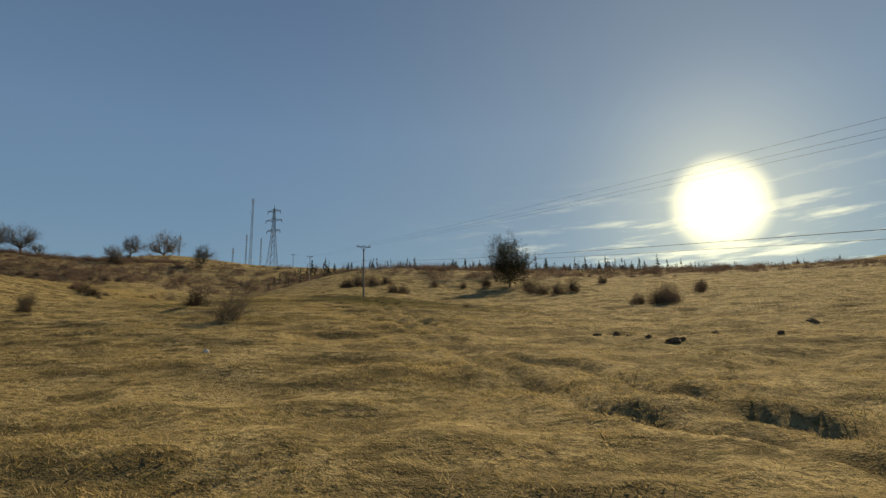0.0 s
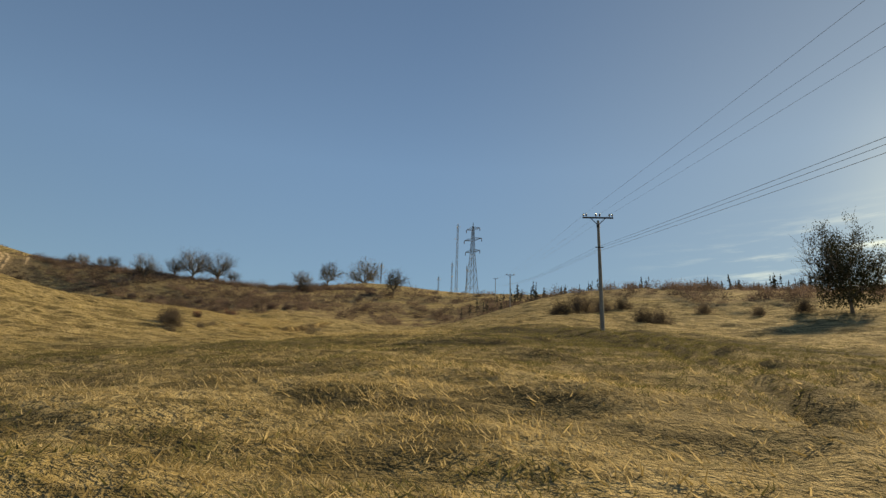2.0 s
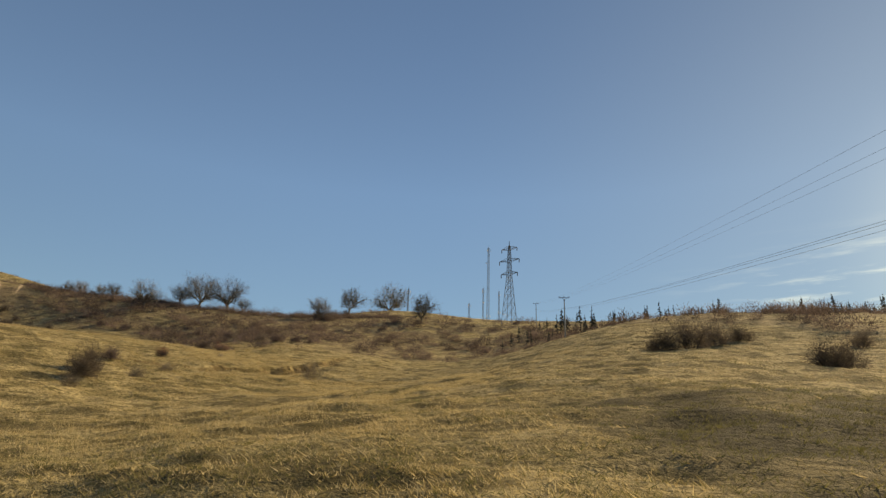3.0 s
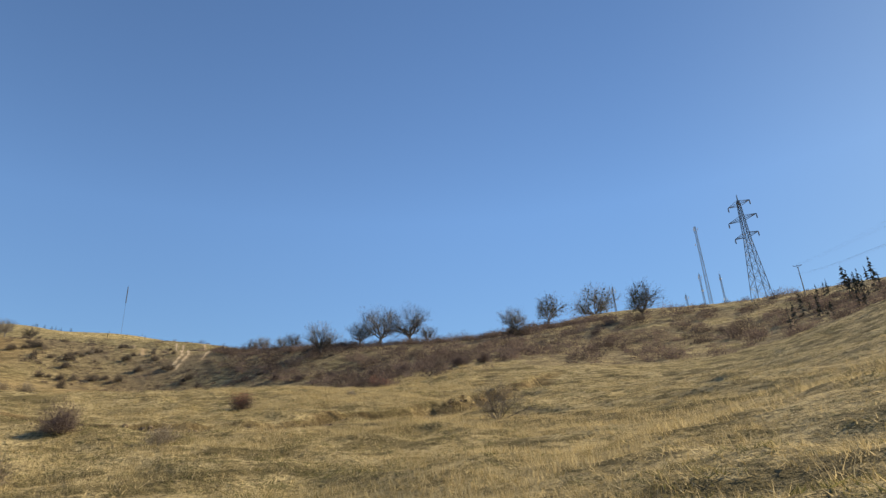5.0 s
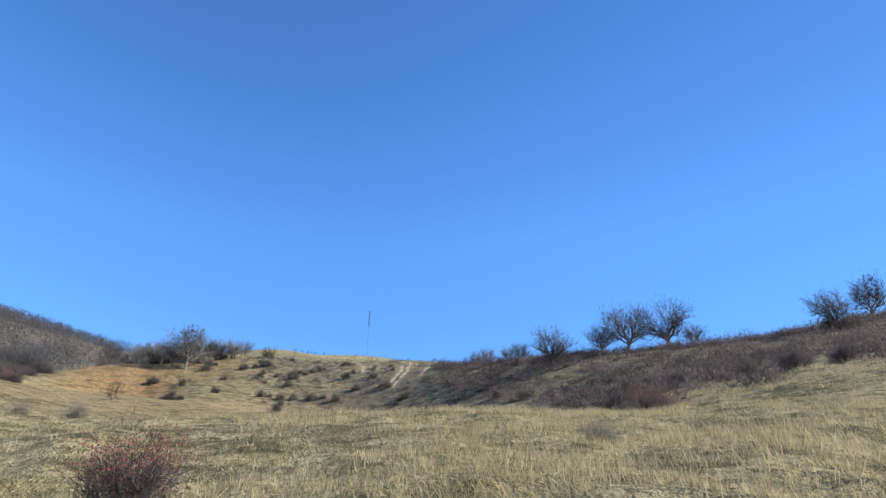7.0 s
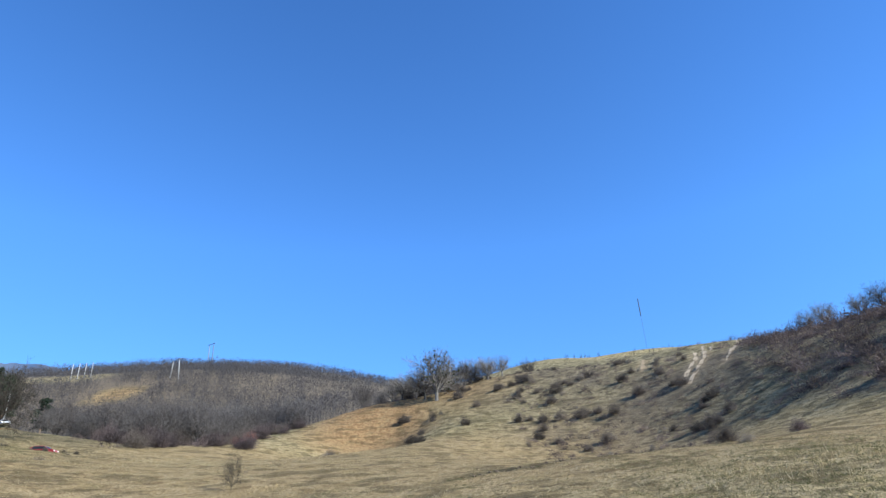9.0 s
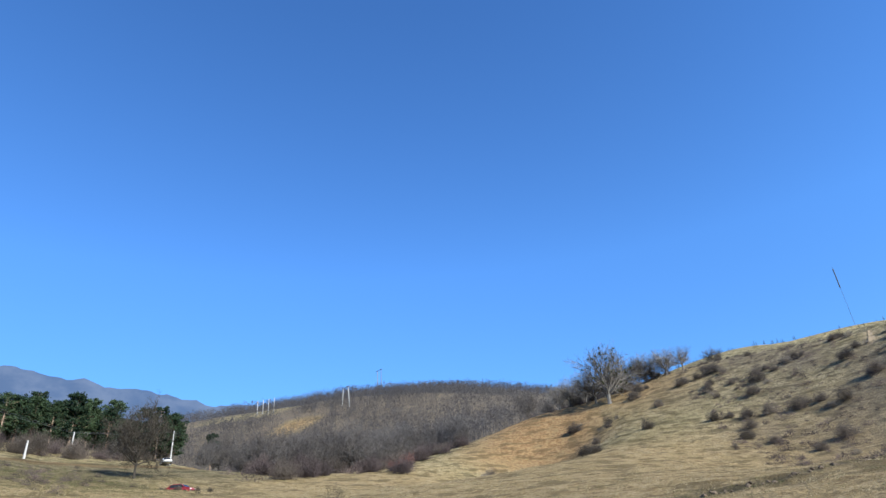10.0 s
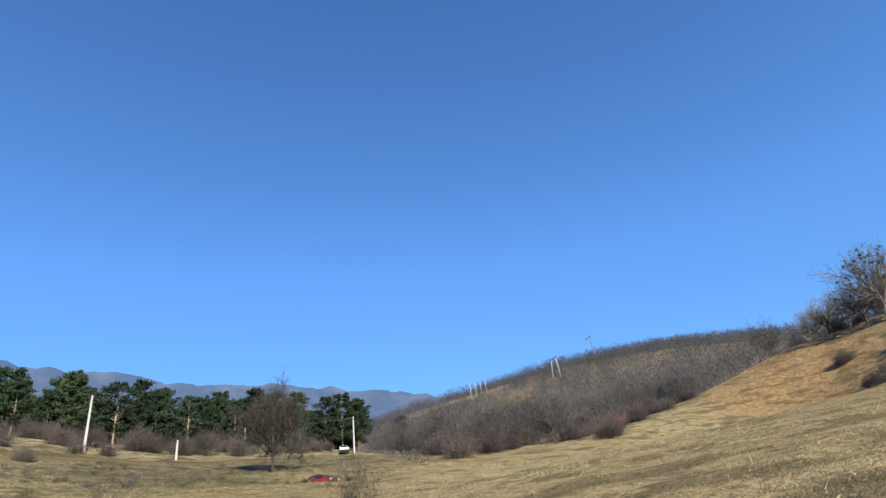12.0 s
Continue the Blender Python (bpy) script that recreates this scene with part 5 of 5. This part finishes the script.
for x, y, tall in ((-258.5, 79.5, 7.2), (-204.5, 86.5, 7.2), (-234.4, 77.4, 4.0), (-215.1, 89.8, 2.6)):
    plain_pole(x, y, tall, "pale concrete pole beside the valley lane")
valley = [(-204.5, 86.5, 7.0), (-234.4, 77.4, 3.9), (-258.5, 79.5, 7.0), (-330, 60, 6.0)]
for off in (-0.5, 0.5):
    b_line = [(x + off * 0.3, y + off, ground_at(x, y) + h) for x, y, h in valley]
    b_wire = Bars()
    for p, q in zip(b_line, b_line[1:]):
        mid = (Vector(p) + Vector(q)) / 2 - Vector((0, 0, 0.4))
        b_wire.bar(p, mid, 0.015, None, 4, False).bar(mid, q, 0.015, None, 4, False)
    tagged(new("overhead_wire", b_wire.mesh("overhead_wire", M_WIRE)), "thin wire between pale poles in the valley", "wire")


def portal(x, y, top, tall, gap, spread, label, mat, r):
    """Two long concrete legs under one cross-beam, the frame of a high line."""
    root = thing("portal_pylon", x, y, top - tall, label, "pylon", "portal pylons of the high line", 55)
    for sx in (-1, 1):
        part("leg", Bars().bar((sx * (gap + spread), 0, -3), (sx * gap, 0, tall), r, r * 0.7, 8).mesh("leg", mat), root)
    part("cross_beam", Bars().box(-gap * 1.7, -0.2, tall - 0.6, gap * 1.7, 0.2, tall - 0.2).mesh("cross_beam", M_STEEL), root, "grey steel cross-beam")
    return root


portal(-532.4, -9.9, 167.1, 15.0, 3.3, 2.6, "leaning pair of white concrete line poles", M_PALECONC, 0.42)
portal(-740.9, -70.4, 242.5, 17.0, 3.6, 0.0, "grey portal pylon on the wooded hilltop", M_STEEL, 0.4)
for i in range(4):
    plain_pole(-549 - 1.8 * i, -91.3 + 3.6 * i, 11.0, "white concrete pole on the far hillside", arms=False, r=0.3)


# ---- cars in the valley ----
def car(x, y, turn, paint, label):
    """A parked saloon: body with wings and cabin, glass, four wheels, lamps, bumpers."""
    root = thing("car", x, y, ground_at(x, y) + 0.02, label, "car", turn=turn)
    shape = [(-2.05, 0.32), (-2.10, 0.62), (-2.02, 0.86), (-1.35, 0.93), (-0.95, 1.32), (-0.55, 1.42), (0.45, 1.42), (0.75, 1.33), (1.30, 0.95), (1.95, 0.86), (2.12, 0.62), (2.08, 0.32)]
    bm = bmesh.new()
    rows = []
    for side in (-1, 1):
        rows.append([bm.verts.new((px, side * (0.82 - 0.16 * max(0.0, (pz - 0.9) / 0.5)), pz)) for px, pz in shape])
    n = len(shape)
    for i in range(n - 1):
        bm.faces.new((rows[0][i], rows[0][i + 1], rows[1][i + 1], rows[1][i]))
    bm.faces.new((rows[0][n - 1], rows[0][0], rows[1][0], rows[1][n - 1]))
    bm.faces.new(rows[0][::-1])
    bm.faces.new(rows[1])
    bmesh.ops.bevel(bm, geom=list(bm.edges), offset=0.05, segments=2, affect="EDGES")
    bmesh.ops.recalc_face_normals(bm, faces=list(bm.faces))
    me = bpy.data.meshes.new("body")
    bm.to_mesh(me)
    bm.free()
    me.materials.append(paint)
    part("body", me, root)
    for sy in (-1, 1):
        w = Bars()
        w.v = [Vector(p) for p in ((-1.02, sy * 0.81, 0.96), (1.15, sy * 0.81, 0.96), (0.66, sy * 0.70, 1.34), (-0.82, sy * 0.70, 1.34), (-1.02, sy * 0.76, 0.96), (1.15, sy * 0.76, 0.96), (0.66, sy * 0.65, 1.34), (-0.82, sy * 0.65, 1.34))]
        w.f = [(0, 1, 2, 3), (7, 6, 5, 4), (0, 4, 5, 1), (1, 5, 6, 2), (2, 6, 7, 3), (3, 7, 4, 0)]
        part("side_window", w.mesh("side_window", M_GLASS), root, "dark side window")
    part("windscreen", Bars().bar((0.80, 0, 1.33), (1.24, 0, 1.00), 0.02, None, 4).mesh("windscreen_trim", M_GLASS), root, "dark windscreen")
    g = Bars()
    g.v = [Vector(p) for p in ((0.79, -0.62, 1.335), (0.79, 0.62, 1.335), (1.28, 0.70, 0.985), (1.28, -0.70, 0.985), (-0.97, -0.62, 1.335), (-0.97, 0.62, 1.335), (-1.36, 0.70, 0.965), (-1.36, -0.70, 0.965))]
    g.f = [(0, 3, 2, 1), (4, 5, 6, 7)]
    part("rear_window", g.mesh("screens", M_GLASS), root, "dark front and rear screens")
    tyre = Bars().lathe((0, -0.1, 0), (0, 1, 0), [(0, 0.22), (0.02, 0.30), (0.18, 0.30), (0.2, 0.22)], 16).mesh("tyre", M_RUBBER)
    rim = Bars().lathe((0, -0.11, 0), (0, 1, 0), [(0, 0.12), (0.02, 0.19), (0.2, 0.19), (0.22, 0.12)], 12).mesh("rim", M_CHROME)
    for px in (-1.3, 1.32):
        for sy in (-1, 1):
            wheel = part("wheel", tyre, root, "black tyre")
            wheel.location = (px, sy * 0.76, 0.3)
            part("rim", rim, wheel, "pale metal rim")
    lamp = Bars().box(-0.04, -0.16, -0.07, 0.04, 0.16, 0.07).mesh("headlight", M_LAMP)
    for px in (-2.07, 2.09):
        for sy in (-1, 1):
            part("headlight" if px > 0 else "tail_light", lamp if px > 0 else Bars().box(-0.04, -0.14, -0.08, 0.04, 0.14, 0.08).mesh("tail_light", M_REDPAINT), root).location = (px, sy * 0.62, 0.68)
    for px in (-2.1, 2.12):
        part("bumper", Bars().box(px - 0.05, -0.78, 0.34, px + 0.05, 0.78, 0.5).mesh("bumper", M_RUBBER), root, "dark plastic bumper")
    return root


for x, y, s in ((-213.8, 119.1, 0.26), (-213.0, 117.5, 0.22), (-215.0, 120.9, 0.3), (-211.7, 120.3, 0.24), (-210.8, 118.7, 0.2), (-215.8, 122.3, 0.27)):
    plant(random.choice(THICKETS), x, y, s, label="low dead brown weed clump by the red car", group="weed clumps by the car")
car(-217.5, 116.0, 98, M_REDPAINT, "red saloon car parked on the valley meadow")
car(-249.5, 86.0, 50, M_WHITEPAINT, "white car parked on the lane by a pole")


# ---- stones, molehills ----
def lump(name, x, y, size, flat, mat, label, category, seed, group=""):
    rng = np.random.default_rng(seed)
    bm = bmesh.new()
    bmesh.ops.create_icosphere(bm, subdivisions=2, radius=1.0)
    for v in bm.verts:
        d = 1 + 0.55 * noise.noise(v.co * 1.3 + Vector((seed * 3.1, 0, 0))) + 0.12 * noise.noise(v.co * 4.0)
        v.co = Vector((v.co.x * d, v.co.y * d * 0.8, v.co.z * d * flat)) * size
    me = bpy.data.meshes.new(name)
    bm.to_mesh(me)
    bm.free()
    me.materials.append(mat)
    ob = new(name, me)
    ob.matrix_basis = pose(x, y, ground_at(x, y) + size * flat * (0.05 if category == "molehill" else 0.2), 0, 0, seed * 37)
    return tagged(ob, label, category, group)


lump("white_stone", -12.8, 33.5, 0.19, 0.8, M_STONE, "pale limestone block lying in dry grass", "stone", 3)
lump("white_stone", -12.65, 33.4, 0.12, 0.7, M_STONE, "pale limestone block lying in dry grass", "stone", 4)
for i, (x, y, s) in enumerate(((11.9, 46.6, 0.32), (13.4, 46.6, 0.36), (13.8, 45.0, 0.22), (14.9, 44.0, 0.26), (16.0, 42.0, 0.52), (16.7, 42.4, 0.3), (22.5, 50.0, 0.42), (19.2, 46.5, 0.2), (25.0, 45.0, 0.3), (33.0, 54.0, 0.5))):
    lump("molehill", x, y, s, 0.6, M_CLOD, "dark mound of fresh earth on the pasture", "molehill", 10 + i, "molehills on the pasture")
def strew(line, count, off, size, label, group, seed):
    """Earth clods along a broken line."""
    rng = random.Random(seed)
    runs = [math.dist(p, q) for p, q in zip(line, line[1:])]
    for i in range(count):
        s = rng.random() * sum(runs)
        for (p, q), run in zip(zip(line, line[1:]), runs):
            if s <= run:
                break
            s -= run
        dx, dy = (q[0] - p[0]) / run, (q[1] - p[1]) / run
        o = rng.uniform(*off)
        lump("earth_clod", p[0] + dx * s + dy * o, p[1] + dy * s - dx * o, size * rng.uniform(0.5, 1.3), rng.uniform(0.5, 0.8), M_CLOD, label, "clod", seed + i, group)


strew(BANK_LINE[2:11], 190, (-0.2, 1.3), 0.17, "brown earth clod fallen from the cut bank", "clods under the cut bank", 40)
strew(MEADOW_CUT, 170, (-1.0, 1.2), 0.16, "dark earth clod turned up along the furrow", "clods along the furrow", 300)


# ---- far mountains ----
def mountains():
    """A wooded range several kilometres off, down to its foot."""
    az = np.linspace(100, 205, 260)
    up = np.interp(az, [100, 127, 133, 143, 150, 164, 205], [12.6, 13.6, 14.5, 15.5, 15.7, 17.1, 17.5])
    for c, w, more in ((155.3, 2.0, 0.4), (146.2, 1.8, 0.35), (142.6, 1.6, 0.45), (137.6, 1.5, 0.3), (133.0, 1.2, 0.2)):
        up += more * np.exp(-((az - c) / w) ** 2)
    h = 53 + 3800 * np.tan(np.radians(up)) + 14 * rough(az * 10, az * 0, 11.0, 51) + 6 * rough(az * 10, az * 0, 3.5, 52)
    rows = []
    for k in range(14):
        f = k / 13
        d = 3800 - 1100 * f
        z = h * (1 - f) ** 1.1 - 250 * f - 60 * f * rough(az * 10, az * 0 + k * 9.0, 14.0, 53)
        a = np.radians(az)
        rows.append(np.stack([-169 - np.sin(a) * d, 173 + np.cos(a) * d, z - 60 * (f == 1)], 1))
    v = np.concatenate(rows)
    n = len(az)
    i = np.arange(n - 1)
    faces = np.concatenate([np.stack([i + k * n, i + 1 + k * n, i + 1 + (k + 1) * n, i + (k + 1) * n], 1) for k in range(13)])
    tagged(new("backdrop", fast_mesh("backdrop", v, faces, M_FAR, True)), "wooded mountain range beyond the valley, blue haze painted in", "mountains", kind="structure")


mountains()
for model in (*OAKS, *DOTTED, *EDGE, LONE, SAPLING, THORN, *THICKETS, *PALE, *ROSES, *PURPLES, *PINES, dark_tree):
    drop_model(model)
